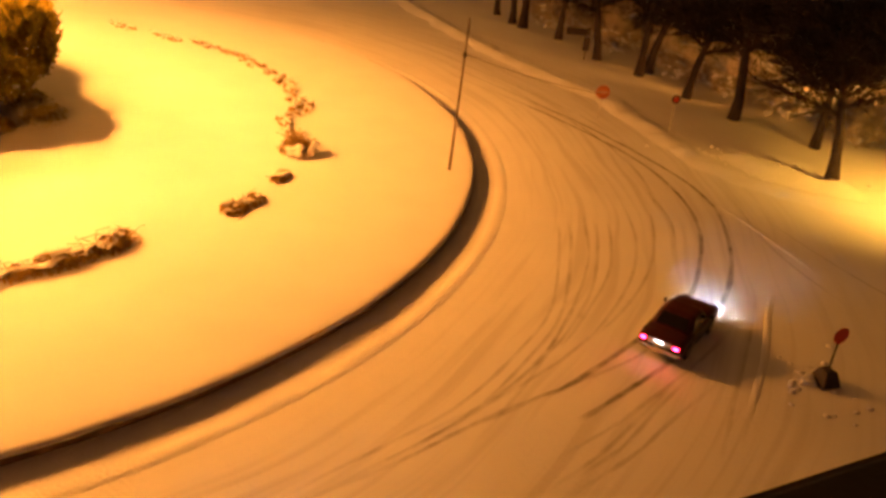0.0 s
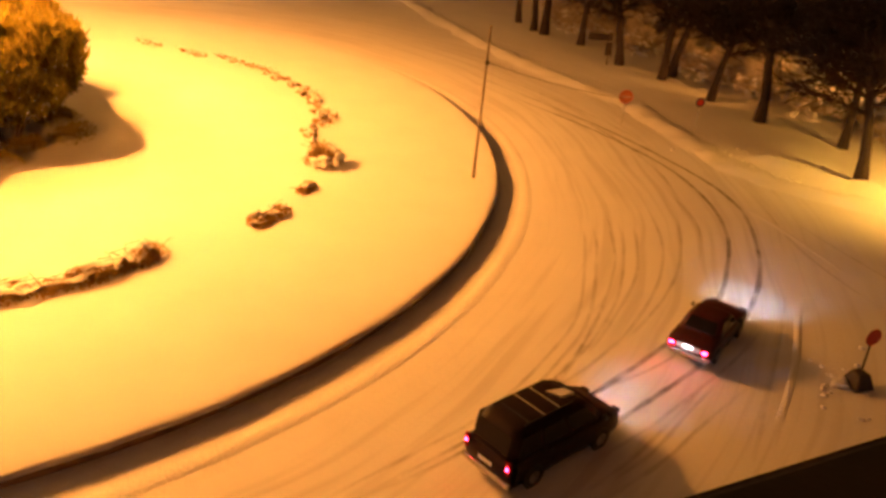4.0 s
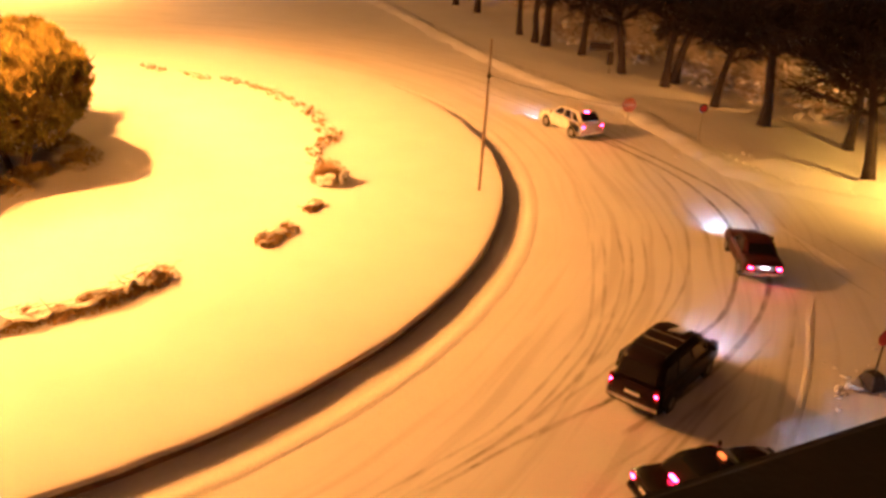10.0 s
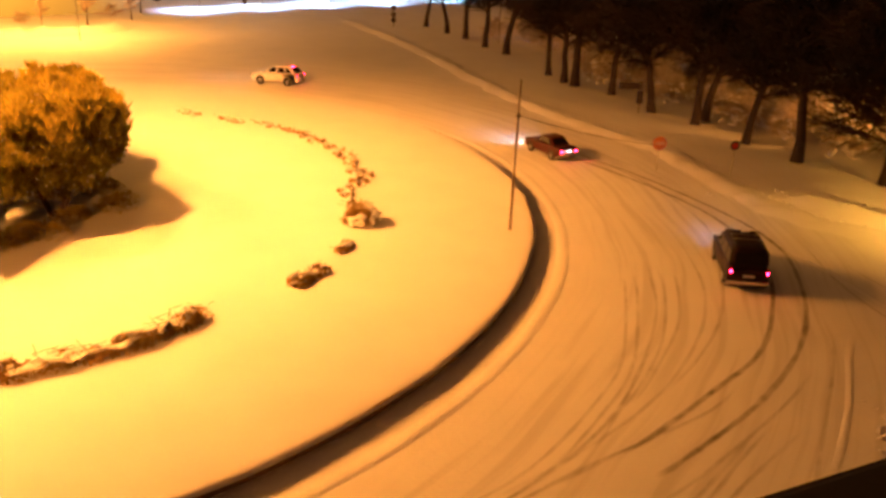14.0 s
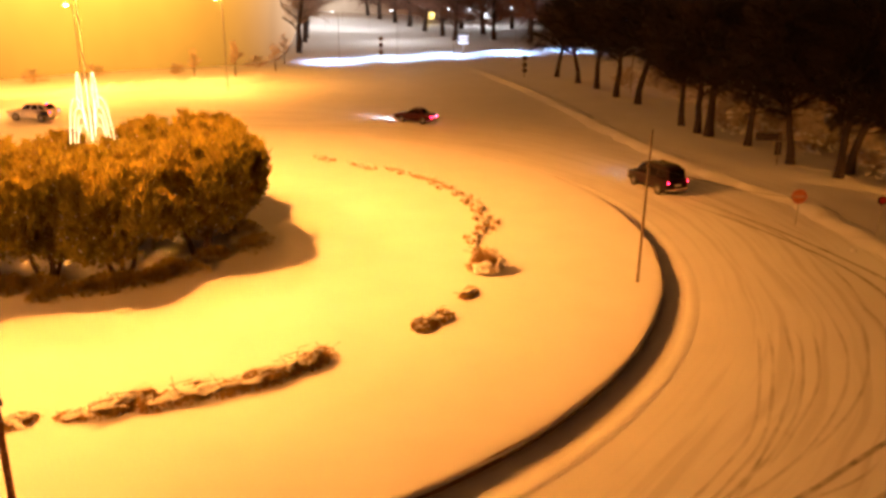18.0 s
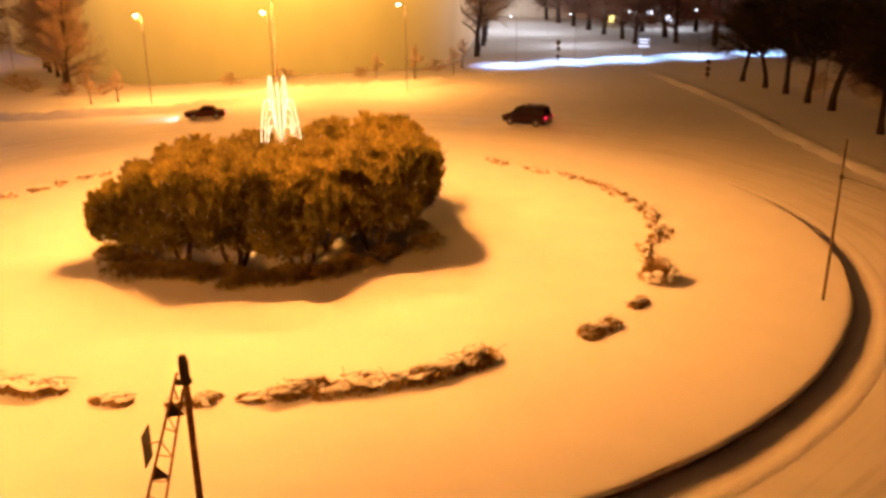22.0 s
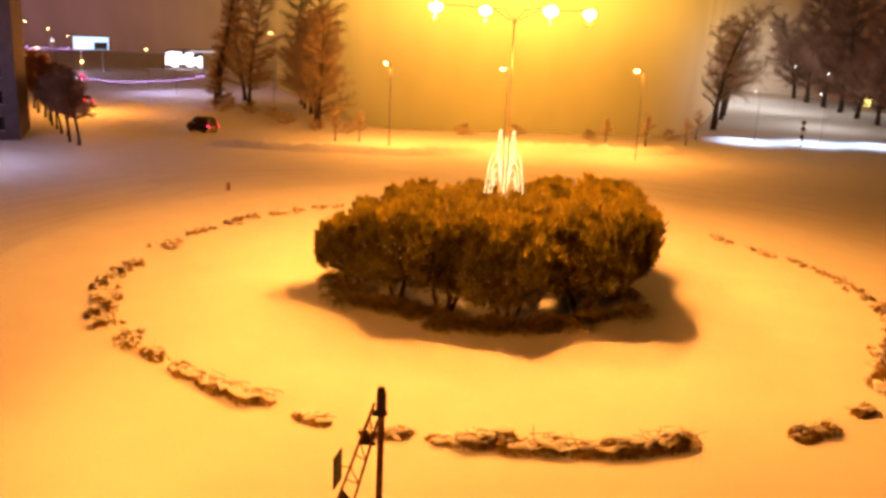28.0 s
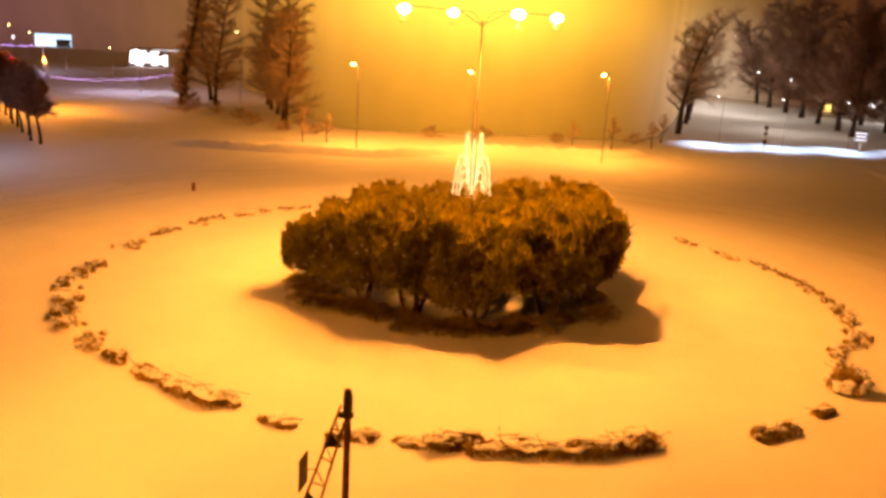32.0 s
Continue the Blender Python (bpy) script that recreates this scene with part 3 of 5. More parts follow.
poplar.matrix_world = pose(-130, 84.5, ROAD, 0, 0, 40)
sapling = bare_tree(70, 5.0, 0.09, 0.35, 1.1, 14, 4, "thin young tree behind the far snow bank", M_HAZED, "young trees on the far side")
spread_trees([sapling], [(-83.9, 75.8), (-85.6, 73.2), (-62.9, 102), (-59.8, 107.3), (-57.1, 114.1), (-59.4, 121.6)], RNG, (0.8, 1.1))
west = [bare_tree(80 + i, 9.0, 0.17, 0.36, 2.6, 28, 15, "small round-crowned bare street tree", M_RUSSET, "street trees in the west") for i in range(2)]
spread_trees(west, [(-97.8, 45), (-100.6, 45.2), (-105, 47), (-107.6, 47.4), (-112, 48.8), (-115.5, 49.7), (-120, 51.4), (-124.5, 52.7), (-130, 54), (-136, 56)], RNG)
street = [bare_tree(90, 15, 0.30, 0.2, 4.6, 24, 5, "bare tree beside the side street", M_HAZED, "trees of the side street")]
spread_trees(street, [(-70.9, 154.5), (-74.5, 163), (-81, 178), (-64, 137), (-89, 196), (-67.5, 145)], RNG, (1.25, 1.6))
grove = [bare_tree(92 + i, 15 + i, 0.30, 0.12, 5.0, 34, 12, "dark bare tree beyond the side street", M_RUSSET, "dark trees beyond the side street") for i in range(2)]
spread_trees(grove, [(-45, 168), (-50, 177), (-57, 187), (-64, 198), (-71, 208), (-79, 219), (-86, 229), (-38, 172), (-43, 184), (-51, 196), (-60, 212), (-30, 168), (-33, 184), (-40, 200),
                     (-22, 166), (-18, 178), (-26, 192), (-10, 170), (-4, 184), (-14, 196), (-50, 222), (-36, 216), (2, 172), (8, 190)], RNG, (1.45, 1.85))


def tufts(rng, lobes, count, size, up):
    """Needle tufts on the skin of several round lobes; each tuft is a fan of narrow blades."""
    verts, faces = [], []
    for _ in range(count):
        c, r = rng.choice(lobes)
        v = Vector((rng.gauss(0, 1), rng.gauss(0, 1), rng.gauss(0, 1) + 0.25)).normalized()
        p = Vector(c) + Vector((v.x * r[0], v.y * r[0], v.z * r[1])) * rng.uniform(0.72, 1.03)
        if p.z < 0.6:
            continue
        axis = (v * 0.7 + Vector((0, 0, up)) + Vector((rng.gauss(0, 0.2), rng.gauss(0, 0.2), 0))).normalized()
        u, w = frame_of(axis)
        s = size * rng.uniform(0.65, 1.25)
        for k in range(5):
            a = 2 * math.pi * k / 5 + rng.random()
            side = u * math.cos(a) + w * math.sin(a)
            tip = p + axis * s + side * s * rng.uniform(0.3, 0.6)
            cross = axis.cross(side) * s * 0.11
            b = len(verts)
            mid = p.lerp(tip, 0.55)
            verts += [tuple(p), tuple(mid + cross), tuple(tip), tuple(mid - cross)]
            faces.append((b, b + 1, b + 2, b + 3))
    return verts, faces


def pine_shrub(seed, height, radius):
    rng = random.Random(seed)
    t = thing("mountain_pine", "dense dark evergreen shrub, dusted with snow, on the island", "shrub", "evergreens on the island")
    stems = ([], [])
    for k in range(4):
        a = k * 1.6 + rng.random()
        p, d = Vector((math.cos(a) * 0.35, math.sin(a) * 0.35, -0.05)), Vector((math.cos(a) * 0.35, math.sin(a) * 0.35, 1)).normalized()
        for j in range(5):
            q = p + d * height * 0.15
            u, w = frame_of(q - p)
            b = len(stems[0])
            for pt, r in ((p, 0.13 - 0.02 * j), (q, 0.11 - 0.02 * j)):
                for n in range(6):
                    stems[0].append(tuple(pt + (u * math.cos(n * 1.0472) + w * math.sin(n * 1.0472)) * r))
            for n in range(6):
                stems[1].append((b + n, b + (n + 1) % 6, b + 6 + (n + 1) % 6, b + 6 + n))
            p, d = q, (d + Vector((rng.gauss(0, 0.15), rng.gauss(0, 0.15), 0))).normalized()
    part("stem", raw_mesh("stem", *stems, M_BARK, True), None, t)
    lobes = [((0, 0, height * 0.52), (radius * 0.8, height * 0.42))]
    for k in range(26):
        a = k * 2.4
        rr = radius * rng.uniform(0.2, 0.80)
        lobes.append(((math.cos(a) * rr, math.sin(a) * rr, height * rng.uniform(0.32, 0.78)), (radius * rng.uniform(0.22, 0.42), height * rng.uniform(0.14, 0.26))))
    part("crown", raw_mesh("crown", *tufts(rng, lobes, 13000, 0.27, 1.0), M_PINE), None, t)
    tops = [(c, r) for c, r in lobes if c[2] > height * 0.5] or lobes
    part("new_growth", raw_mesh("new_growth", *tufts(rng, [(c, (r[0] * 1.02, r[1] * 1.08)) for c, r in tops], 1500, 0.62, 3.2), M_PINE), None, t, "upright young shoots")["kind"] = "stuff"
    dust = part("snow_dusting", raw_mesh("snow_dusting", *tufts(rng, lobes, 800, 0.13, 0.2), M_SNOW), None, t, "thin snow caught on the twigs")
    tagged(dust, kind="stuff")
    return t


pines = [pine_shrub(5, 6.2, 3.1), pine_shrub(6, 5.8, 2.9), pine_shrub(7, 6.6, 3.2)]
PINES = [(-29.6, 33.2, 0.95), (-26.3, 34.5, 1.0), (-24.5, 38.7, 0.98), (-32.7, 32.7, 0.9), (-35.7, 32.0, 0.76),
         (-24.9, 42.5, 0.90), (-28.0, 46.0, 0.97), (-32.7, 46.8, 0.92), (-36.9, 44.3, 0.72), (-38.5, 40.4, 0.76),
         (-38.0, 36.3, 0.74), (-29.4, 38.2, 0.9), (-34.3, 37.1, 0.85), (-28.0, 42.5, 0.87), (-35.1, 41.7, 0.75)]
for i, (x, y, s) in enumerate(PINES):
    m = pose(x, y, 0, 0, 0, i * 77)
    p = pines[i] if i < 3 else copy_thing(pines[i % 3], m)
    p.matrix_world = m
    p.scale = (s, s, s)


def ground_juniper(seed, size):
    rng = random.Random(seed)
    t = thing("ground_juniper", "low spreading evergreen under the tall shrubs", "shrub", "low evergreens on the island")
    lobes = [((rng.gauss(0, 0.35) * size, rng.gauss(0, 0.35) * size, 0.12), (size * rng.uniform(0.35, 0.6), 0.55)) for _ in range(6)]
    verts, faces = [], []
    for c, r in lobes:
        for _ in range(160):
            a, q = rng.uniform(0, 6.283), rng.random() ** 0.5
            p = Vector((c[0] + math.cos(a) * q * r[0], c[1] + math.sin(a) * q * r[0], r[1] * (1 - q * q) * rng.uniform(0.4, 1.0)))
            d = Vector((math.cos(a), math.sin(a), rng.uniform(0.2, 1.0))).normalized()
            u, w = frame_of(d)
            sz = rng.uniform(0.14, 0.3)
            b = len(verts)
            verts += [tuple(p), tuple(p + d * sz * 0.5 + u * sz * 0.16), tuple(p + d * sz), tuple(p + d * sz * 0.5 - u * sz * 0.16)]
            faces.append((b, b + 1, b + 2, b + 3))
    part("foliage", raw_mesh("foliage", verts, faces, M_JUNIPER), None, t)
    bm = bmesh.new()
    tube(bm, (0, 0, -0.05), (0.1, 0.05, 0.35), 0.05, 0.03, 6)
    part("stem", bm, M_BARK, t)
    return t


junipers = [ground_juniper(210, 1.3), ground_juniper(211, 1.6)]
JUNIPERS = [(-35.6, 30.9), (-33.5, 31.1), (-31.3, 31.3), (-29.1, 31.6), (-27.1, 32.0), (-25.5, 32.9), (-24.3, 34.5), (-23.7, 36.4), (-23.1, 38.4), (-22.7, 40.7), (-37.7, 32.3), (-32.0, 30.4), (-28.0, 30.6), (-23.6, 43.0), (-34.7, 31.4), (-32.5, 31.7), (-30.3, 31.8), (-26.4, 32.7), (-25.0, 34.0), (-36.7, 32.1), (-30.0, 30.9), (-33.8, 30.2)]
for i, (x, y) in enumerate(JUNIPERS):
    m = pose(x, y, 0, 0, 0, i * 51)
    j = junipers[i] if i < 2 else copy_thing(junipers[i % 2], m)
    j.matrix_world = m


def low_shrub(seed, length, width, height, sparse=False):
    """A snowed-under piece of border planting: leaf litter and twigs with snow cushions on it. It lies along x."""
    rng = random.Random(seed)
    t = thing("low_shrub", "scraggy border shrub half buried in snow" if sparse else "low brown border shrub under snow cushions", "shrub", "border planting round the island")
    lumps = []
    for k in range(max(3, round((4.6 if sparse else 3.0) * length))):
        y = rng.gauss(0, 0.32 if sparse else 0.15) * width
        r = rng.uniform(0.10, 0.27) if sparse else rng.uniform(0.34, 0.56)
        lumps.append((Vector((rng.uniform(-0.48, 0.48) * length, y, 0)), r, height * rng.uniform(0.5, 1.0) * (1 - 0.6 * abs(y / width))))
    verts, faces = [], []
    for c, r, h in lumps:
        for _ in range(46 if sparse else 240):
            a, q = rng.uniform(0, 6.283), rng.random() ** 0.6
            x, y = c.x + math.cos(a) * q * r * 1.3, c.y + math.sin(a) * q * min(r, width * 0.6)
            z = h * math.sqrt(max(0.0, 1 - q * q)) * rng.uniform(0.45, 1.05)
            s = rng.uniform(0.05, 0.13)
            d = Vector((rng.gauss(0, 1), rng.gauss(0, 1), rng.uniform(0, 1))).normalized()
            u, w = frame_of(d)
            p = Vector((x, y, z))
            b = len(verts)
            verts += [tuple(p - u * s * 0.5), tuple(p + d * s), tuple(p + u * s * 0.5), tuple(p - d * s * 0.8 + w * s * 0.3)]
            faces.append((b, b + 1, b + 2, b + 3))
    part("foliage", raw_mesh("foliage", verts, faces, M_SHRUB), None, t)
    bm = bmesh.new()
    for _ in range(int((2 if sparse else 4) * max(length, 0.6))):
        x0 = rng.uniform(-0.5, 0.5) * length
        pts = [Vector((x0 + rng.gauss(0, 0.05) * k, rng.gauss(0, 0.1) * width * k, 0.02 + height * 0.3 * k)) for k in range(4)]
        pipe(bm, pts, 0.012, 4)
    for _ in range(int((0 if sparse else 1.8) * length)):
        x0, y0, l2, h2 = rng.uniform(-0.5, 0.4) * length, rng.gauss(0.15, 0.2) * width, rng.uniform(0.5, 1.1), rng.uniform(-0.15, 0.3)
        pipe(bm, [(x0 + l2 * k / 4, y0 + rng.gauss(0, 0.04), height * (0.88 + h2 * k / 4)) for k in range(5)], 0.011, 4)
    tagged(part("stem", bm, M_BARK, t), kind="stuff")
    bm = bmesh.new()
    for c, r, h in lumps:
        for _ in range(1 if sparse else 2):
            m = Matrix.Translation(c + Vector((rng.gauss(0, 0.35) * r, rng.gauss(0.05, 0.3) * r, h * rng.uniform(0.78, 1.0)))) @ Matrix.Rotation(rng.uniform(-0.7, 0.7), 4, "Z") @ Matrix.Rotation(rng.uniform(-0.2, 0.2), 4, "Y")
            m = m @ Matrix.Diagonal((r * rng.uniform(0.5, 1.0), r * rng.uniform(0.35, 0.7), rng.uniform(0.05, 0.12), 1) if sparse else (r * rng.uniform(0.55, 1.25), r * rng.uniform(0.2, 0.42), rng.uniform(0.04, 0.08), 1))
            res = bmesh.ops.create_icosphere(bm, subdivisions=2, radius=1, matrix=m)
            for v in res["verts"]:
                v.co += Vector((1, 1, 0.6)) * 0.14 * noise.noise(v.co * 4.5 + Vector((seed, 0, 0))) + Vector((0.06, 0.06, 0.04)) * noise.noise(v.co * 12)
    part("snow_cushion", bm, M_SNOW, t, "rounded snow cushion", True)["kind"] = "stuff"
    return t


HEDGES = [  # from angle, to angle, radius, width, height, sparse
    (-57.2, -54.4, 21.85, 0.5, 0.22, 0), (-54.0, -46.0, 21.85, 1.3, 0.52, 0), (-46.0, -39.5, 21.95, 1.2, 0.45, 0), (-39.5, -31.8, 21.95, 1.2, 0.55, 0),
    (-64.4, -60.8, 21.95, 0.8, 0.36, 0), (-71.8, -69.3, 21.95, 0.7, 0.3, 0), (-86.0, -78.0, 21.85, 0.9, 0.40, 0), (-78.0, -76.6, 21.45, 0.7, 0.4, 0),
    (-92.0, -86.0, 21.75, 0.7, 0.4, 0), (-97.0, -93.5, 21.95, 1.0, 0.5, 0), (-106.0, -99.0, 22.3, 1.2, 0.35, 1), (-114.0, -108.0, 23.0, 1.5, 0.5, 1), (-121.0, -114.5, 22.5, 1.6, 0.4, 1),
    (-130.0, -124.0, 22.8, 1.3, 0.4, 1), (-138.0, -130.5, 22.2, 1.3, 0.5, 1), (-153.0, -146.0, 22.4, 1.4, 0.35, 1), (-164.0, -156.0, 22.4, 0.9, 0.3, 1), (-176.0, -167.0, 22.6, 0.8, 0.3, 1),
    (-186.0, -178.0, 22.5, 0.8, 0.3, 1), (-197.0, -188.0, 22.5, 0.7, 0.3, 1), (-20.9, -15.4, 22.75, 0.9, 0.40, 0), (-9.2, -7.2, 22.65, 0.6, 0.28, 0),
    (4.0, 9.0, 21.9, 1.5, 0.5, 1), (10.0, 16.5, 21.5, 1.4, 0.4, 1), (17.0, 26.0, 21.9, 1.5, 0.45, 1), (28.0, 36.0, 22.3, 1.0, 0.35, 1), (38.0, 46.0, 22.3, 0.9, 0.3, 1), (47.0, 55.0, 22.5, 0.8, 0.3, 1),
    (56.0, 63.0, 22.2, 0.8, 0.3, 1), (64.0, 72.0, 21.6, 0.7, 0.25, 1), (75.0, 81.0, 21.8, 0.9, 0.3, 1),
]
seed = 300
for a0, a1, r, w, h, sparse in HEDGES:
    arc = radians(a1 - a0) * r
    n = max(1, round(arc / 1.3))
    for k in range(n):
        a = radians(a0 + (a1 - a0) * (k + 0.5) / n)
        seed += 1
        t = low_shrub(seed, arc / n * (0.95 if sparse else 1.25), w, h * (1.25 if sparse else 1.12) * (0.78 + 0.35 * random.Random(seed).random()), bool(sparse))
        t.matrix_world = pose(CX + math.cos(a) * r, CY + math.sin(a) * r, 0, 0, 0, math.degrees(a) + 90)


def dome_shrub(seed, radius, height):
    """A clipped, rounded shrub: leaves all through a dome, snow lodged on its top and shoulders."""
    rng = random.Random(seed)
    t = thing("dome_shrub", "rounded leafy shrub with snow lodged in its top", "shrub", "border planting round the island")

    def shell(q):
        a, u = rng.uniform(0, 6.283), rng.uniform(0.02, 1.0)
        f = math.sqrt(1 - u * u) * radius * q
        p = Vector((math.cos(a) * f, math.sin(a) * f, u * height * q))
        return p * (1 + 0.22 * noise.noise(p * 1.9 + Vector((seed, 0, 0)))), a, u

    verts, faces = [], []
    for _ in range(2600):
        p, a, u = shell(rng.uniform(0.55, 1.0))
        d = (p.normalized() + Vector((rng.gauss(0, 0.5), rng.gauss(0, 0.5), rng.gauss(0.2, 0.5)))).normalized()
        e, w = frame_of(d)
        z = rng.uniform(0.06, 0.13)
        b = len(verts)
        verts += [tuple(p), tuple(p + d * z * 0.5 + e * z * 0.35), tuple(p + d * z), tuple(p + d * z * 0.5 - e * z * 0.35)]
        faces.append((b, b + 1, b + 2, b + 3))
    part("foliage", raw_mesh("foliage", verts, faces, M_SHRUB), None, t)
    bm = bmesh.new()
    for _ in range(9):
        p, a, u = shell(0.9)
        tube(bm, (p.x * 0.1, p.y * 0.1, -0.05), tuple(p), 0.025, 0.008, 5)
    tagged(part("stem", bm, M_BARK, t), kind="stuff")
    bm = bmesh.new()
    for _ in range(60):
        p, a, u = shell(1.0)
        if u < 0.22 or noise.noise(p * 1.5 + Vector((0, seed, 0))) < -0.05:
            continue
        m = Matrix.Translation(p) @ p.to_track_quat("Z", "Y").to_matrix().to_4x4() @ Matrix.Diagonal((rng.uniform(0.16, 0.34), rng.uniform(0.12, 0.24), rng.uniform(0.07, 0.12), 1))
        res = bmesh.ops.create_icosphere(bm, subdivisions=2, radius=1, matrix=m)
        for v in res["verts"]:
            v.co += Vector((1, 1, 0.8)) * 0.11 * noise.noise(v.co * 5 + Vector((seed, 0, 0)))
    part("snow_cushion", bm, M_SNOW, t, "rounded snow cushion", True)["kind"] = "stuff"
    return t


dome_shrub(390, 0.95, 1.05).matrix_world = pose(-9.2, 40.7, 0)


def brushwood(seed, twig_mat=None, label="leafless undergrowth bush among the trees", group="undergrowth behind the road"):
    rng = random.Random(seed)
    t = thing("bare_bush", label, "bush", group)
    _, fine = branching(rng, 2.6, 0.05, 0.05, 1.8, 12, 5)
    part("crown", raw_mesh("crown", *fine, twig_mat or M_FROST), None, t)
    return t


bushes = [brushwood(700), brushwood(701)]
for i in range(80):
    f = RNG.random()
    o = RNG.uniform(2.0, 16)
    m = pose(24 - 36 * f + o * 0.87, 53 + 58 * f + o * 0.5, ROAD, 0, 0, RNG.uniform(0, 360))
    b = bushes[i] if i < 2 else copy_thing(bushes[i % 2], m)
    b.matrix_world = m



def snowy_bush(seed):
    """Undergrowth with pads of snow caught in its twigs."""
    rng = random.Random(seed)
    t = thing("snowy_bush", "tangled undergrowth bush loaded with snow", "bush", "snowy bushes between the trunks")
    _, fine = branching(rng, 2.2, 0.04, 0.05, 1.6, 14, 7)
    part("crown", raw_mesh("crown", *fine, M_FROST), None, t)
    bm = bmesh.new()
    for _ in range(26):
        a, q, z = rng.uniform(0, 6.283), rng.uniform(0.1, 1.5), rng.uniform(0.15, 1.7)
        q *= 1 - 0.3 * z / 1.7
        m = Matrix.Translation((math.cos(a) * q, math.sin(a) * q, z)) @ Matrix.Rotation(a, 4, "Z") @ Matrix.Rotation(rng.uniform(-0.1, 0.5), 4, "Y") @ Matrix.Diagonal((rng.uniform(0.18, 0.42), rng.uniform(0.10, 0.24), rng.uniform(0.05, 0.11), 1))
        res = bmesh.ops.create_icosphere(bm, subdivisions=2, radius=1, matrix=m)
        for v in res["verts"]:
            v.co += Vector((1, 1, 1)) * 0.09 * noise.noise(v.co * 5 + Vector((seed, 0, 0)))
    part("snow_pad", bm, M_SNOW, t, "snow caught in the twigs", True)["kind"] = "stuff"
    return t


thickets = [snowy_bush(720), snowy_bush(721), snowy_bush(722)]
for i in range(90):
    f = (i + RNG.random()) / 90
    o = RNG.uniform(2.5, 16)
    m = pose(23.5 - 22 * f + o * 0.87, 53 + 33 * f + o * 0.5, ROAD, 0, 0, RNG.uniform(0, 360))
    b = thickets[i] if i < 3 else copy_thing(thickets[i % 3], m)
    b.matrix_world = m
    k = RNG.uniform(0.75, 1.35)
    b.scale = (k, k, k)
far_bush = brushwood(702, M_HAZED, "leafless bush in the far park, coloured pale for haze", "bushes of the far park")
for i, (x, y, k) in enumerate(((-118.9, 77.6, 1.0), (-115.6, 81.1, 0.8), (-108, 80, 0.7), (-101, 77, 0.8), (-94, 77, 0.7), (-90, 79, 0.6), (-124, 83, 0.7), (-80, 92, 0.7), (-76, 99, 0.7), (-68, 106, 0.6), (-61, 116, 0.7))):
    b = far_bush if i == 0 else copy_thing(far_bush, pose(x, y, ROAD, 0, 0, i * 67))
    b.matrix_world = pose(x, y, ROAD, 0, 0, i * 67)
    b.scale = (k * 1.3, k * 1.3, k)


# ---- lamps ----
def centre_mast():
    t = thing("lamp_mast", "tall lamp mast with four long arms on the island", "lamp mast", m=pose(CX, CY, 0))
    bm = bmesh.new()
    tube(bm, (0, 0, -0.2), (0, 0, 15.6), 0.10, 0.04, 12)
    part("mast", bm, M_BROWN, t)
    side = math.degrees(math.atan2(0.62, 0.78))
    for k in range(4):
        a = radians(side + 22.5 + 90 * k)
        p = Vector((math.cos(a) * 4.75, math.sin(a) * 4.75, 16.0))
        bm = bmesh.new()
        pipe(bm, [(0, 0, 15.3), (p.x * 0.3, p.y * 0.3, p.z + 0.05), (p.x * 0.95, p.y * 0.95, p.z + 0.16)], 0.018, 6)
        arm = part("arm", bm, M_BROWN, t)
        bm = boxed((-0.14, -0.26, 0.10), (0.14, 0.26, 0.22), 0.04, Matrix.Translation(p))
        part("housing", bm, M_POLE, arm)
        r = bmesh.new()
        bmesh.ops.create_uvsphere(r, u_segments=14, v_segments=8, radius=0.42, matrix=Matrix.Translation(p - Vector((0, 0, 0.02))) @ Matrix.Diagonal((0.9, 0.9, 0.65, 1)))
        part("lens", r, G_SODIUM, arm, "glowing sodium lens", True)
        beam_lamp("sodium_light", (CX + p.x, CY + p.y, p.z - 0.35), (CX + p.x, CY + p.y, 0.0), MAST_WATTS, SODIUM, 0.35, 152, 0.3)
        # Added disc on a rod, holds back the light falling straight down
        bm = bmesh.new()
        tube(bm, (p.x, p.y, p.z - 0.73), (p.x, p.y, p.z - 0.71), 0.28, 0.28, 14)
        tube(bm, (p.x, p.y, p.z - 0.72), (p.x, p.y, p.z - 0.25), 0.012, 0.012, 5)
        part("light_blocker", bm, M_STEEL, arm)


def street_lamp(x, y, z, lens, label, group, watts=0, colour=SODIUM, big=1.0):
    t = thing("street_lamp", label, "street lamp", group, m=pose(x, y, ROAD))
    h = z - ROAD
    bm = bmesh.new()
    pipe(bm, [(0.9, 0, -0.1), (0.9, 0, h * 0.9), (0.75, 0, h), (0.3, 0, h + 0.12)], 0.04 * big, 8)
    part("pole", bm, M_BROWN, t)
    part("housing", boxed((-0.3 * big, -0.14 * big, h + 0.03), (0.35 * big, 0.14 * big, h + 0.17), 0.03), M_STEEL, t)
    bm = bmesh.new()
    bmesh.ops.create_uvsphere(bm, u_segments=10, v_segments=6, radius=0.24 * big, matrix=Matrix.Translation((0, 0, h)) @ Matrix.Diagonal((1, 0.7, 0.6, 1)))
    part("lens", bm, lens, t, "", True)
    if watts:
        point_lamp("lamp_light", (x, y, z - 0.35), watts, colour, 0.25)
    return t


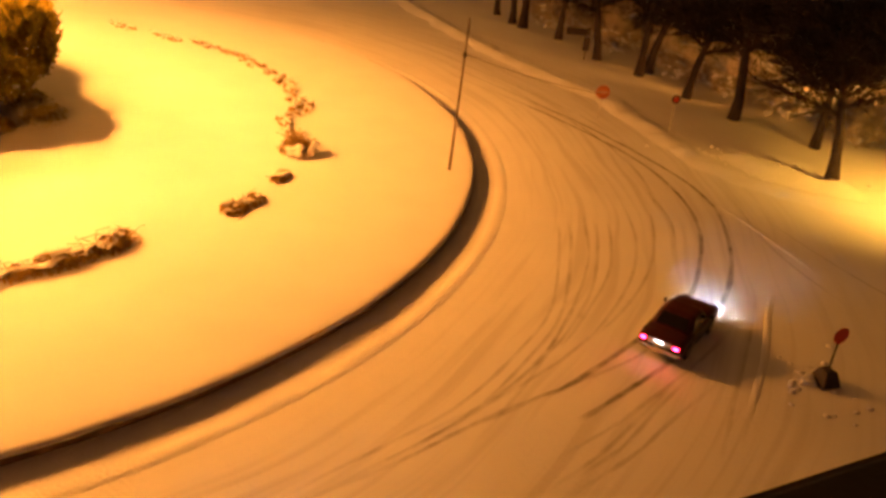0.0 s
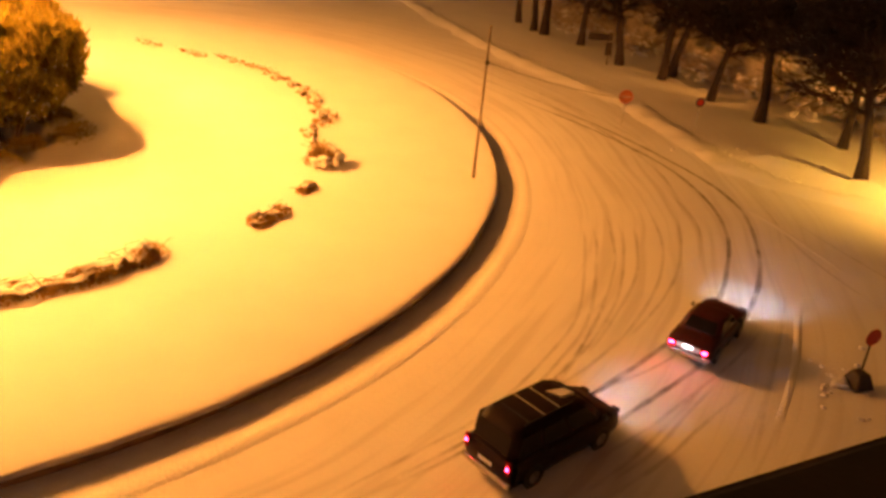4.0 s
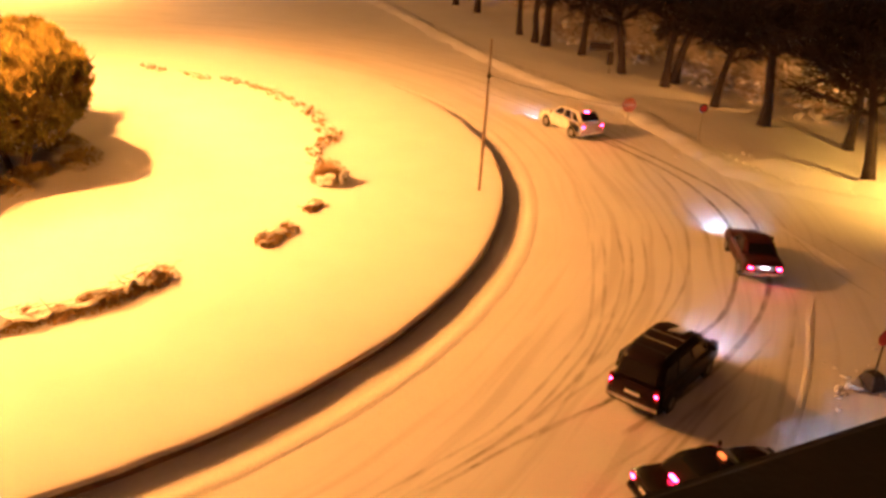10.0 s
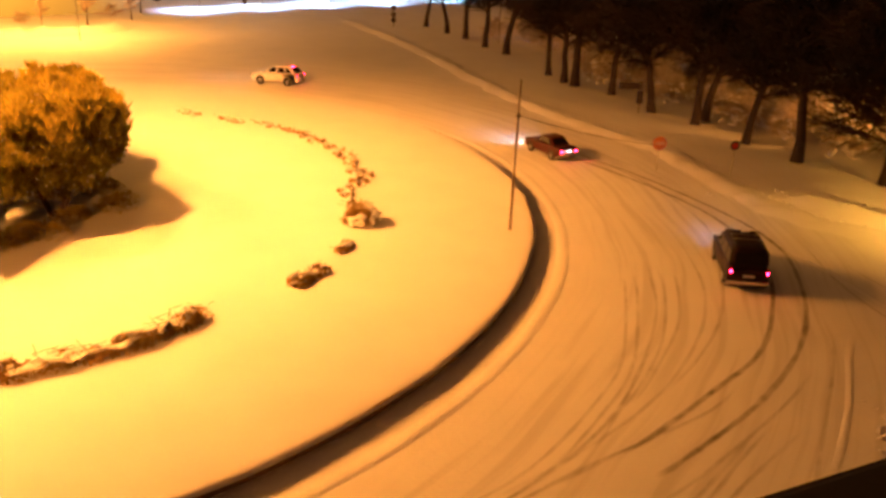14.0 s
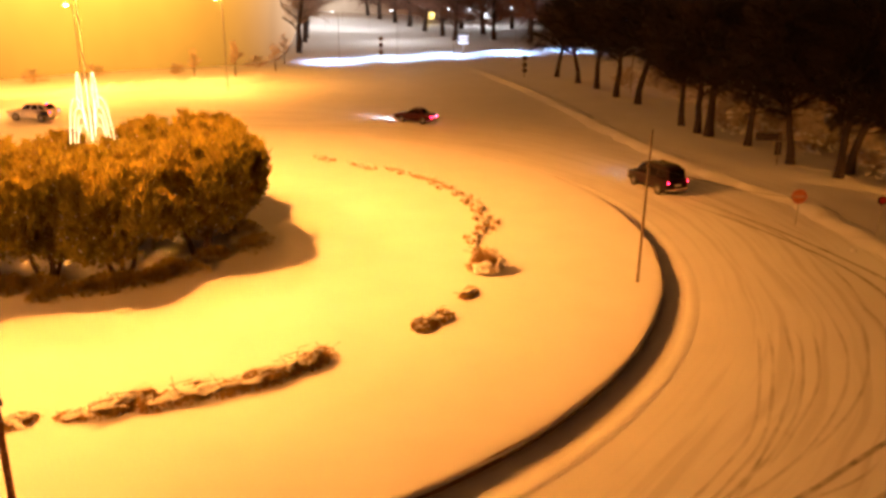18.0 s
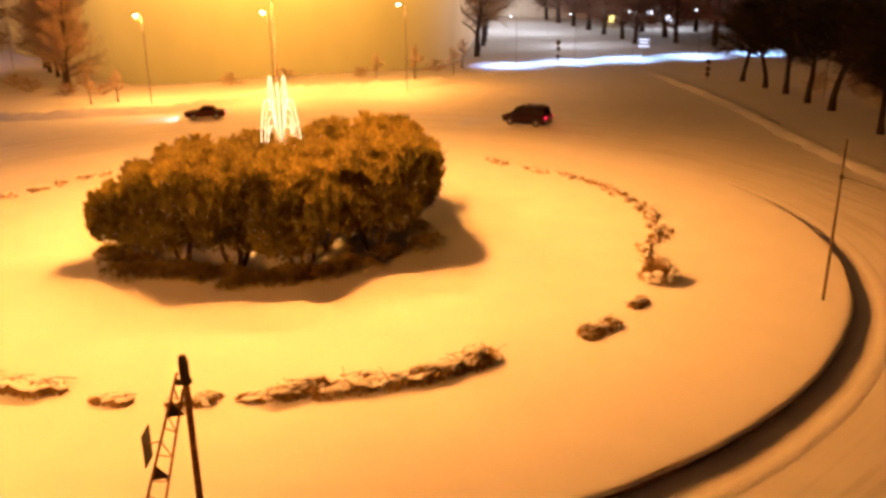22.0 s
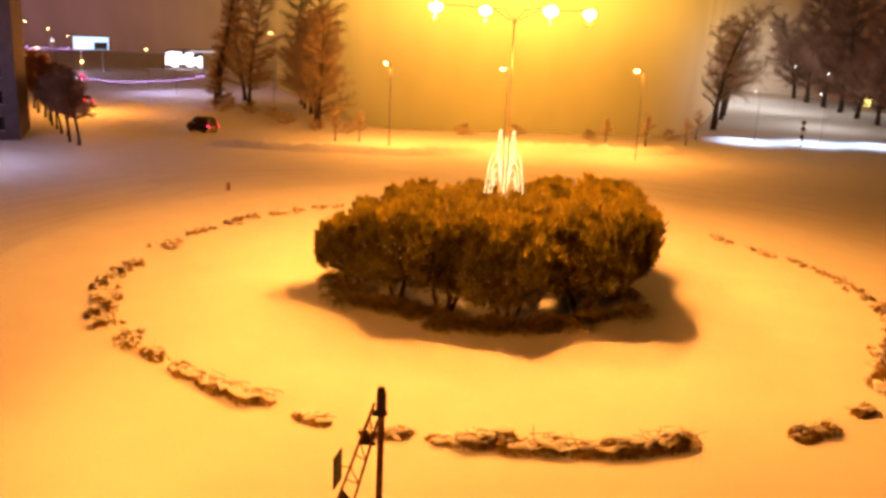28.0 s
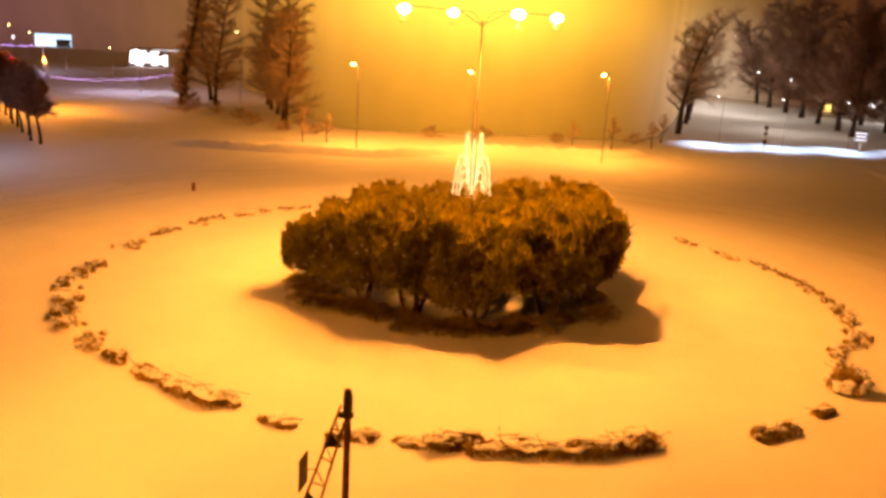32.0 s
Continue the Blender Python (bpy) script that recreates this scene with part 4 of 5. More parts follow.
MAST_WATTS = 28500
centre_mast()
for x, y, z, w in ((-68.7, 85.9, 9.7, 9000), (-79.5, 76.1, 9.8, 9000), (-55.1, 95.2, 10.3, 9000)):
    street_lamp(x, y, z, G_SODIUM, "street lamp with a warm sodium light", "sodium street lamps", w, SODIUM, 1.3)
street_lamp(26.5, 43.0, 9.0, G_SODIUM, "street lamp with a warm sodium light", "sodium street lamps", 0, SODIUM, 1.2)
beam_lamp("lamp_light", (26.5, 43.0, 8.7), (24.5, 46.0, 0), 6200, (1.0, 0.47, 0.06), 0.25, 106, 1.0)
street_lamp(29.0, 59.0, 6.0, G_SODIUM, "street lamp with a warm sodium light", "sodium street lamps", 0, SODIUM, 0.8)
beam_lamp("lamp_light", (29.0, 59.0, 5.7), (18.5, 75.0, 0), 7000, (1.0, 0.38, 0.06), 0.25, 84, 0.5)
street_lamp(-27.0, -4.0, 11.0, G_SODIUM, "street lamp with a warm sodium light", "sodium street lamps", 0, SODIUM, 1.0)
beam_lamp("lamp_light", (-27.0, -4.0, 10.7), (-26.0, 33.0, 4.5), 38000, SODIUM, 0.25, 72, 0.8)
street_lamp(5.5, 121, 11.2, G_SODIUM, "street lamp with a warm sodium light", "sodium street lamps", 1500, SODIUM, 1.2)
street_lamp(-128.8, 94.9, 11.8, G_SODIUM, "street lamp with a warm sodium light", "sodium street lamps", 800, SODIUM, 1.0)
street_lamp(-127.7, 60, 7.0, G_SODIUM, "street lamp with a warm sodium light", "sodium street lamps", 7000, SODIUM, 0.8)
for x, y, z in ((-170.3, 71.5, 7), (-162.6, 89.5, 7), (-204.8, 83.7, 11), (-206, 89.4, 9.5), (-231.2, 105.1, 7)):
    street_lamp(x, y, z, G_SODIUM, "small far street lamp with a warm light", "far sodium street lamps", 0, SODIUM, 0.9)
for x, y in ((-7.6, 108.6), (-6.4, 113.3)):
    street_lamp(x, y, 8.2, G_BLUE, "small blue lamp on a thin post behind the trees", "blue lamps", 0, SODIUM, 1.2)
for x, y, z, w in ((-53.5, 127.0, 7.0, 6000), (-46.5, 134.5, 7.0, 7000), (-39, 141.5, 7.0, 7000), (-30, 149, 7.0, 7000), (-20, 157.5, 7.0, 6000)):
    street_lamp(x, y, z, G_LED, "street lamp with a cold white light", "white street lamps", 0, LED, 0.7)
    beam_lamp("street_beam", (x, y, z - 0.3), (x, y, 0), w, (0.42, 0.64, 1.0), 0.3, 96, 0.9)
for x, y, z in ((-70, 185, 9), (-82.5, 189, 9), (-85.8, 208, 16.5), (-90.3, 209.4, 12.2), (-54.6, 160, 9), (-46, 205, 9.5)):
    street_lamp(x, y, z, G_LED, "street lamp with a cold white light", "white street lamps", 2000, (0.85, 0.84, 0.82), 0.4)
for x, y, z, w in ((-150, 88, 7.4, 2400), (-92, 28, 9, 3000), (-204.8, 89.6, 7, 1500), (-245, 90, 7, 0)):
    street_lamp(x, y, z, G_LED, "street lamp with a cold white light", "white street lamps", w, (0.72, 0.66, 1.0), 1.0)


def light_fountain():
    """A decoration of bent light tubes in the shape of a fountain, hung on the mast."""
    t = thing("light_fountain", "glowing fountain figure of bent light tubes on the mast", "light decoration", m=pose(CX + 0.06, CY - 0.10, 5.35, 0, 0, 38))
    bm = bmesh.new()
    tube(bm, (0, 0, -0.4), (0, 0, 3.45), 0.02, 0.02, 6)
    part("light_tube", bm, G_FOUNT, t)
    for s in (-1, 1):
        for x0, z0, xp, top, x1, low in ((0.27, 1.0, 0.39, 3.85, 0.52, 1.9), (0.24, 1.3, 0.62, 2.45, 1.14, 0.0), (0.22, 1.0, 0.55, 1.95, 0.92, 0.0), (0.20, 0.75, 0.50, 1.5, 0.74, 0.0), (0.16, 0.35, 0.42, 0.95, 0.66, 0.45)):
            pts = []
            for k in range(17):
                f = k / 16
                if f < 0.5:
                    g = f * 2
                    x, z = x0 + (xp - x0) * g ** 1.6, z0 + (top - z0) * math.sin(g * math.pi / 2)
                else:
                    g = f * 2 - 1
                    x, z = xp + (x1 - xp) * g ** 0.75, low + (top - low) * math.cos(g * math.pi / 2) ** 0.9
                pts.append((s * x, 0.04 * (top < 3), z))
            bm = bmesh.new()
            pipe(bm, pts, 0.015, 6)
            part("light_tube", bm, G_FOUNT, t)
    bm = bmesh.new()
    box(bm, (-0.9, 0.05, 0.0), (0.9, 0.09, 0.05))
    box(bm, (-0.03, 0.05, 0.0), (0.03, 0.3, 0.05))
    part("bracket", bm, M_DARK, t)


light_fountain()


# ---- masts and signs ----
def island_pole():
    t = thing("steel_pole", "thin bare steel pole standing on the island snow", "pole", m=pose(-1.48, 41.2, -0.05, 0, 0.8, 0))
    bm = bmesh.new()
    tube(bm, (0, 0, 0), (0, 0, 7.7), 0.075, 0.05, 10)
    part("pole", bm, M_BROWN, t)
    bm = bmesh.new()
    tube(bm, (0, 0, 5.85), (0, 0, 6.05), 0.10, 0.10, 10)
    tube(bm, (0.05, 0, 5.95), (0.22, 0, 5.93), 0.03, 0.03, 6)
    part("clamp", bm, M_DARK, t)


def slack_cable():
    """A thin cable from the pole's clamp down to the no-entry sign, sagging a little."""
    a, b = Vector((-1.32, 41.25, 5.9)), Vector((7.2, 55.5, 1.25))
    bm = bmesh.new()
    pipe(bm, [a.lerp(b, k / 16) - Vector((0, 0, 0.9 * (k / 16) * (1 - k / 16))) for k in range(17)], 0.016, 5)
    tagged(part("cable", bm, M_DARK), "thin dark cable slung from the steel pole to the sign", "cable")


def a_frame():
    """A pole with a leaning lattice strut; small sign plates hang on the lattice."""
    t = thing("lattice_mast", "rusty pole with a leaning lattice strut and sign plates", "mast", m=pose(-14.3, 13.8, ROAD, 0, 0, 43.5))
    top = 6.75
    bm = bmesh.new()
    tube(bm, (0, 0, 0), (0.02, 0, top - 0.1), 0.095, 0.08, 12)
    part("pole", bm, M_RUST, t)
    bm = bmesh.new()
    tube(bm, (0.01, 0, top - 0.62), (0.01, 0, top + 0.0), 0.12, 0.12, 8)
    box(bm, (-0.21, -0.06, top - 0.62), (0.16, 0.06, top - 0.50))
    tube(bm, (0.0, 0, top), (0.0, 0, top + 0.13), 0.10, 0.09, 8)
    part("cap", bm, M_DARK, t)
    a0, a1 = Vector((-0.16, 0, top - 0.3)), Vector((-2.25, 0, 0.0))
    b0, b1 = Vector((-0.06, 0, top - 0.75)), Vector((-1.55, 0, 0.0))
    for p, q in ((a0, a1), (b0, b1)):
        bm = bmesh.new()
        tube(bm, p, q, 0.035, 0.035, 6)
        part("rail", bm, M_RUST, t)
    n = 9
    for k in range(1, n):
        f = k / n
        bm = bmesh.new()
        p, q = a0.lerp(a1, f), b0.lerp(b1, max(0, f - 0.03))
        tube(bm, p, q, 0.018, 0.018, 5)
        part("rung", bm, M_RUST, t)
        bm = bmesh.new()
        tube(bm, a0.lerp(a1, f - 0.5 / n), q, 0.016, 0.016, 5)
        part("brace", bm, M_RUST, t)
    for f in (0.13, 0.39):
        p = a0.lerp(a1, f)
        bm = bmesh.new()
        vs = [Vector((p.x + 0.02, 0, p.z + 0.10)), Vector((p.x - 0.14, 0, p.z - 0.32)), Vector((p.x + 0.34, 0, p.z - 0.32))]
        lo = [bm.verts.new(v + Vector((0, -0.012, 0))) for v in vs]
        hi = [bm.verts.new(v + Vector((0, 0.012, 0))) for v in vs]
        bm.faces.new(lo[::-1])
        bm.faces.new(hi)
        for k in range(3):
            bm.faces.new((lo[k], lo[(k + 1) % 3], hi[(k + 1) % 3], hi[k]))
        part("gusset", bm, M_DARK, t)
    p = a0.lerp(a1, 0.27)
    m = Matrix.Translation((p.x - 0.34, -0.05, p.z - 0.05)) @ Matrix.Rotation(radians(76), 4, "Z")
    part("sign_plate", boxed((-0.3, -0.012, -0.48), (0.3, 0.012, 0.40), 0.0, m), M_DARK, t, "dark sign plate seen from behind")
    bm = bmesh.new()
    tube(bm, (p.x - 0.32, -0.05, p.z - 0.02), (p.x + 0.05, 0, p.z - 0.05), 0.015, 0.015, 5)
    part("bracket", bm, M_RUST, t)
    p = a0.lerp(a1, 0.66)
    m = Matrix.Translation((p.x - 0.40, -0.05, p.z - 0.25)) @ Matrix.Rotation(radians(76), 4, "Z")
    part("sign_plate", boxed((-0.3, -0.012, -0.45), (0.3, 0.012, 0.45), 0.0, m), M_DARK, t, "dark sign plate seen from behind")
    bm = bmesh.new()
    tube(bm, (p.x - 0.4, -0.05, p.z - 0.1), (p.x + 0.02, 0, p.z - 0.1), 0.015, 0.015, 5)
    part("bracket", bm, M_RUST, t)


def round_sign(x, y, height, r, yaw, face, bar, label, base=False):
    t = thing("road_sign", label, "road sign", "road signs", m=pose(x, y, ROAD, 0, 0, yaw))
    bm = bmesh.new()
    tube(bm, (0, 0, -0.1), (0, 0, height + r * 0.6), 0.035, 0.035, 8)
    part("post", bm, M_STEEL if not base else M_DARK, t)
    bm = bmesh.new()
    tube(bm, (0, -0.05, height), (0, -0.035, height), r, r, 8 if base else 24)
    plate = part("plate", bm, face, t)
    if bar:
        part("bar", boxed((-r * 0.72, -0.062, height - r * 0.17), (r * 0.72, -0.052, height + r * 0.17)), M_BACKLIT, plate)
    else:
        bm = bmesh.new()
        tube(bm, (0, -0.062, height), (0, -0.052, height), r * 0.62, r * 0.62, 20)
        part("face", bm, M_WHITE if face is M_RED and not base else M_RED, plate)
    bm = bmesh.new()
    tube(bm, (0, -0.035, height), (0, -0.025, height), r * 0.97, r * 0.97, 20)
    part("back", bm, M_DARK, t)
    if base:
        bm = bmesh.new()
        vs = box(bm, (-0.42, -0.42, 0), (0.42, 0.42, 0.55))
        for v in vs:
            if v.co.z > 0.3:
                v.co.x *= 0.55
                v.co.y *= 0.55
        bmesh.ops.bevel(bm, geom=bm.edges[:], offset=0.03, segments=2, affect="EDGES")
        part("foot", bm, M_DARK, t, "dark weighted foot")
    return t


island_pole()
slack_cable()
a_frame()
round_sign(7.3, 55.6, 1.85, 0.46, 8, M_ORANGE_RED, True, "round orange-red no-entry sign")
round_sign(11.83, 54.74, 2.2, 0.30, 8, M_DARK, False, "small round road sign seen from behind on a post")
round_sign(12.95, 26.4, 1.95, 0.33, 25, M_RED, False, "red stop sign on a weighted foot", True)
bm = bmesh.new()
bmesh.ops.create_icosphere(bm, subdivisions=3, radius=1, matrix=Matrix.Translation((12.35, 26.2, ROAD + 0.10)) @ Matrix.Diagonal((0.32, 0.27, 0.24, 1)))
for v in bm.verts:
    v.co += Vector((1, 1, 1)) * (0.14 * noise.noise(v.co * 3) + 0.05 * noise.noise(v.co * 9))
tagged(part("snow_lump", bm, M_BANK, None, "", True), "lump of snow beside the stop sign foot", "snow lump")


def board_sign(x, y, yaw):
    """A board that juts out from the top of its post, with a small upright plate under the post's head."""
    t = thing("direction_board", "dark direction board and small plate seen from behind", "sign board", "", m=pose(x, y, ROAD, 0, 0, yaw))
    bm = bmesh.new()
    tube(bm, (0, 0, -0.1), (0, 0, 2.7), 0.06, 0.05, 8)
    part("post", bm, M_BROWN, t)
    part("board", boxed((-1.85, 0.05, 1.95), (0.2, 0.09, 2.55), 0.006), M_DARK, t)
    part("plate", boxed((-0.28, 0.06, 0.75), (0.28, 0.09, 1.85), 0.006), M_DARK, t)
    for z in (2.1, 2.4):
        part("clamp", boxed((-0.09, -0.06, z - 0.03), (0.09, 0.05, z + 0.03), 0.005), M_STEEL, t)
    return t


board_sign(7.5, 72.9, 8)


def marker_column(x, y, label, h=2.4):
    t = thing("sign_post", label, "sign post", "", m=pose(x, y, ROAD))
    bm = bmesh.new()
    tube(bm, (0, 0, -0.1), (0, 0, h + 1.2), 0.06, 0.05, 8)
    part("post", bm, M_DARK, t)
    for z in (h * 0.55, h, h + 0.9):
        bm = bmesh.new()
        tube(bm, (0, -0.08, z), (0, -0.05, z), 0.36, 0.36, 12)
        part("plate", bm, M_DARK, t)
    return t


marker_column(-46.5, 129.3, "post with small dark road signs", 2.6)
marker_column(-21.9, 119.3, "post with small dark road signs", 1.6)


def bollard(x, y):
    t = thing("bollard", "small dark bollard standing in the snow", "bollard", m=pose(x, y, ROAD))
    bm = bmesh.new()
    tube(bm, (0, 0, -0.1), (0, 0, 0.55), 0.17, 0.15, 12)
    part("body", bm, M_RUST, t)
    bm = bmesh.new()
    tube(bm, (0, 0, 0.55), (0, 0, 0.72), 0.19, 0.11, 12)
    part("head", bm, M_RUST, t)


bollard(-66.1, 43.9)


clods = bmesh.new()
rng = random.Random(91)
for i in range(320):
    if i < 25:
        x, y = 12.6 + rng.gauss(0, 1.0), 26.4 + rng.gauss(0, 1.2)
    else:
        f = rng.uniform(0.12, 1)
        x, y = 9.5 + 22 * f + rng.gauss(0, 1.1), 55.5 - 12.0 * f ** 0.6 + rng.gauss(0, 1.2)
    r = rng.uniform(0.04, 0.15) if i >= 25 else rng.uniform(0.04, 0.11)
    res = bmesh.ops.create_icosphere(clods, subdivisions=1, radius=1, matrix=Matrix.Translation((x, y, ROAD + r * 0.3)) @ Matrix.Diagonal((r * rng.uniform(0.8, 1.8), r * rng.uniform(0.8, 1.4), r * 0.8, 1)))
    for v in res["verts"]:
        v.co += Vector((1, 1, 1)) * 0.05 * noise.noise(v.co * 6)
tagged(part("snow_clods", clods, M_BANK, None, "", True), "scattered clods of ploughed snow along the verge", "snow clods", kind="stuff")


# ---- far buildings and lights ----
def lit_pavilion():
    t = thing("lit_pavilion", "brightly lit white kiosk with a flat canopy", "kiosk", m=pose(-214, 129, ROAD, 0, 0, 60))
    part("body", boxed((-5, 0, 0), (5, 6, 4.3), 0.05), M_WALLP, t)
    for x0, x1, z0, z1 in ((-4.8, -3.6, 0.9, 3.2), (-3.3, -1.5, 0.4, 3.3), (-1.3, 0.3, 1.2, 3.4), (0.6, 2.2, 0.5, 3.2), (2.5, 3.4, 0.8, 2.9), (3.7, 4.7, 0.4, 3.3)):
        w = part("window", boxed((x0, -0.06, z0), (x1, -0.02, z1), 0.02), G_PANEL, t, "glowing shop window")
        part("mullion", boxed(((x0 + x1) / 2 - 0.05, -0.10, z0), ((x0 + x1) / 2 + 0.05, -0.065, z1)), M_DARK, w)
    part("sign_band", boxed((-4.6, -0.10, 3.55), (-0.6, -0.04, 4.15)), G_PANEL, t)
    part("sign_band", boxed((0.4, -0.10, 3.6), (2.6, -0.04, 4.0)), G_PANEL, t)
    part("canopy", boxed((-4, -1.5, 4.45), (8, 6.2, 4.8), 0.04), M_STEEL, t)
    part("canopy_light", boxed((1.0, -1.56, 4.5), (8, -1.52, 4.72)), G_SIGN, t, "lit canopy edge")


def billboard():
    t = thing("billboard", "lit pale blue billboard on two posts", "billboard", m=pose(-207.2, 99.9, ROAD, 0, 0, 64))
    for s in (-2.4, 2.4):
        bm = bmesh.new()
        tube(bm, (s, 0.2, -0.1), (s, 0.2, 7.5), 0.14, 0.14, 8)
        part("post", bm, M_STEEL, t)
    part("frame", boxed((-4.1, 0.02, 5.1), (4.1, 0.3, 8.3), 0.03), M_DARK, t)
    panel = part("panel", boxed((-3.95, -0.04, 5.25), (3.95, 0.0, 8.15)), G_BOARD, t, "glowing blue poster panel")
    part("picture", boxed((0.6, -0.06, 5.3), (3.7, -0.045, 7.0), 0.01), M_DARK, panel, "dark shape on the poster")
    part("picture", boxed((-3.8, -0.06, 5.3), (-0.8, -0.045, 6.3), 0.01), G_SIGN, panel, "pale shape on the poster")


def garland(a, b, sag):
    t = thing("light_garland", "violet string of lights hung between posts", "string lights", "light garlands", m=pose(0, 0, 0))
    a, b = Vector(a), Vector(b)
    pts = [a.lerp(b, k / 24) - Vector((0, 0, sag * (1 - (2 * k / 24 - 1) ** 2))) for k in range(25)]
    bm = bmesh.new()
    pipe(bm, pts, 0.02, 4)
    part("cable", bm, M_DARK, t)
    proto = None
    for k in range(36):
        f = k / 35 * 24
        i = min(23, int(f))
        p = pts[i].lerp(pts[i + 1], f - i)
        if proto is None:
            bm = bmesh.new()
            tube(bm, (0, 0, -0.28), (0, 0, 0), 0.02, 0.055, 6)
            proto = mesh_of(bm, "bulb", G_GARLAND)
        bulb = part("bulb", proto, None, t)
        bulb.location = p - Vector((0, 0, 0.02 + 0.12 * (k % 3)))
    for p in (a, b):
        bm = bmesh.new()
        tube(bm, (p.x, p.y, ROAD - 0.1), (p.x, p.y, p.z), 0.07, 0.06, 6)
        part("post", bm, M_STEEL, t)


def price_board():
    t = thing("lit_sign", "small white lit sign with unreadable lines", "sign", m=pose(-37.4, 145.3, ROAD, 0, 0, 15))
    part("post", boxed((-0.12, 0, -0.1), (0.12, 0.2, 3.4)), M_STEEL, t)
    part("case", boxed((-0.95, -0.08, 1.55), (0.95, 0.1, 3.3), 0.03), M_DARK, t)
    for z, w in ((1.7, 0.85), (2.25, 0.7), (2.75, 0.85)):
        part("bar", boxed((-w, -0.12, z), (w, -0.09, z + 0.24)), G_SIGN, t)


def shop(x, y, yaw):
    t = thing("shop_building", "low dark shop building with lit signs", "building", m=pose(x, y, ROAD, 0, 0, yaw))
    part("wall", boxed((-9, 0, 0), (9, 9, 4.2)), M_WALLP, t)
    part("roof", boxed((-9.3, -0.4, 4.2), (9.3, 9.3, 4.6), 0.03), M_SNOW, t)
    part("sign", boxed((-1.5, -0.5, 3.0), (3.2, -0.42, 3.8)), G_PANEL, t, "long white lit sign")
    part("sign", boxed((6.0, -0.5, 1.6), (7.6, -0.42, 2.8)), G_PANEL, t, "square white lit sign")
    part("sign", boxed((-7.0, -0.5, 1.4), (-5.8, -0.42, 3.2)), glow("yellow_sign", (1.0, 0.75, 0.2), 4.0), t, "yellow lit sign")
    for k in range(3):
        part("window", boxed((-4.4 + 3.2 * k, -0.05, 0.8), (-2.4 + 3.2 * k, 0.03, 2.3)), M_GLASS, t)


lit_pavilion()
billboard()
garland((-154.6, 70.7, 2.9), (-151.5, 98.0, 3.3), 1.3)
garland((-262, 103, 2.9), (-256, 124, 2.8), 0.4)
price_board()
shop(-55, 208, 12)


# ---- painted mist and town behind ----
def painted_mist():
    """Night mist far behind everything, its glow painted in as emission: orange beyond the lamps, grey over the side
    street, dark elsewhere.
    """
    m, nt, bsdf = material("painted_mist_glow")
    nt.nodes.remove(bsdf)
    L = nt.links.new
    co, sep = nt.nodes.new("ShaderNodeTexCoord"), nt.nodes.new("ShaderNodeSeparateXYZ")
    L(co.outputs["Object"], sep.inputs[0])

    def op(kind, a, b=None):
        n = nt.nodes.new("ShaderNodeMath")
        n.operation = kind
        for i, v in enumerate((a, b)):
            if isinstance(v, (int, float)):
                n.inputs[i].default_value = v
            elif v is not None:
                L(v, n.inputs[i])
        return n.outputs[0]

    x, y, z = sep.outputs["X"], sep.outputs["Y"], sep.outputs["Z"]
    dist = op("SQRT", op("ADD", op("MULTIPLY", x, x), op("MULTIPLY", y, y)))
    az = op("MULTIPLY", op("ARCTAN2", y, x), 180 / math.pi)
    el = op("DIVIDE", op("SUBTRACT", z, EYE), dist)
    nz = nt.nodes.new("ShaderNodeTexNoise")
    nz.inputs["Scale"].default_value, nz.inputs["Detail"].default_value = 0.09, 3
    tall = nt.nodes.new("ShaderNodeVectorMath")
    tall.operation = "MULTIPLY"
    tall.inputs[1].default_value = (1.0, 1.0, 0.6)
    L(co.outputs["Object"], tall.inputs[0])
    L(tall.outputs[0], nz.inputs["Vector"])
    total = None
    for a0, e0, wa, we, colour in MIST_GLOW:
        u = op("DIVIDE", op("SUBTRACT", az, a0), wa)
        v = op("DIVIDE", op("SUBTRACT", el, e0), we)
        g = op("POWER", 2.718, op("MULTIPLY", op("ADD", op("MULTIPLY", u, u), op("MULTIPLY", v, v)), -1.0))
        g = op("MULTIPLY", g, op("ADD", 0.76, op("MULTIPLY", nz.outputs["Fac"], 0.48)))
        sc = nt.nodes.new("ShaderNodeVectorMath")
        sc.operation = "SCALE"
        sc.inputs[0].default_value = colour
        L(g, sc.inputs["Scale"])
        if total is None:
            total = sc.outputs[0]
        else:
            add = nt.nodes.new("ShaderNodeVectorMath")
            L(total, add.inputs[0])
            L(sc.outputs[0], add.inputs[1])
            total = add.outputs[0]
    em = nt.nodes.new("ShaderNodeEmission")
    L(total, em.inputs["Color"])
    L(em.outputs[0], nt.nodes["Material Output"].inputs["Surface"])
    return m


# Patches of lamp glow and haze painted into the backdrop's emission
MIST_GLOW = [  # azimuth, slope, spread in azimuth, spread in slope, colour
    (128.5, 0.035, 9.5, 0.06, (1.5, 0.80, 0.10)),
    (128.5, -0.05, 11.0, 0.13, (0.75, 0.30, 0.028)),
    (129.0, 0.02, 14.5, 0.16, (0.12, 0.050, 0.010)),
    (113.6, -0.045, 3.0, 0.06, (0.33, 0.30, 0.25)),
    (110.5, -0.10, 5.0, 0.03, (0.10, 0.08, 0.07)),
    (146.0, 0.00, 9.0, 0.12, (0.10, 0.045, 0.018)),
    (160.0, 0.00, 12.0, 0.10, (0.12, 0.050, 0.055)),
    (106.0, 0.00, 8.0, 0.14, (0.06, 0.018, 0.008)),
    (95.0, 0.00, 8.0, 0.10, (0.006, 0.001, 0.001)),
]


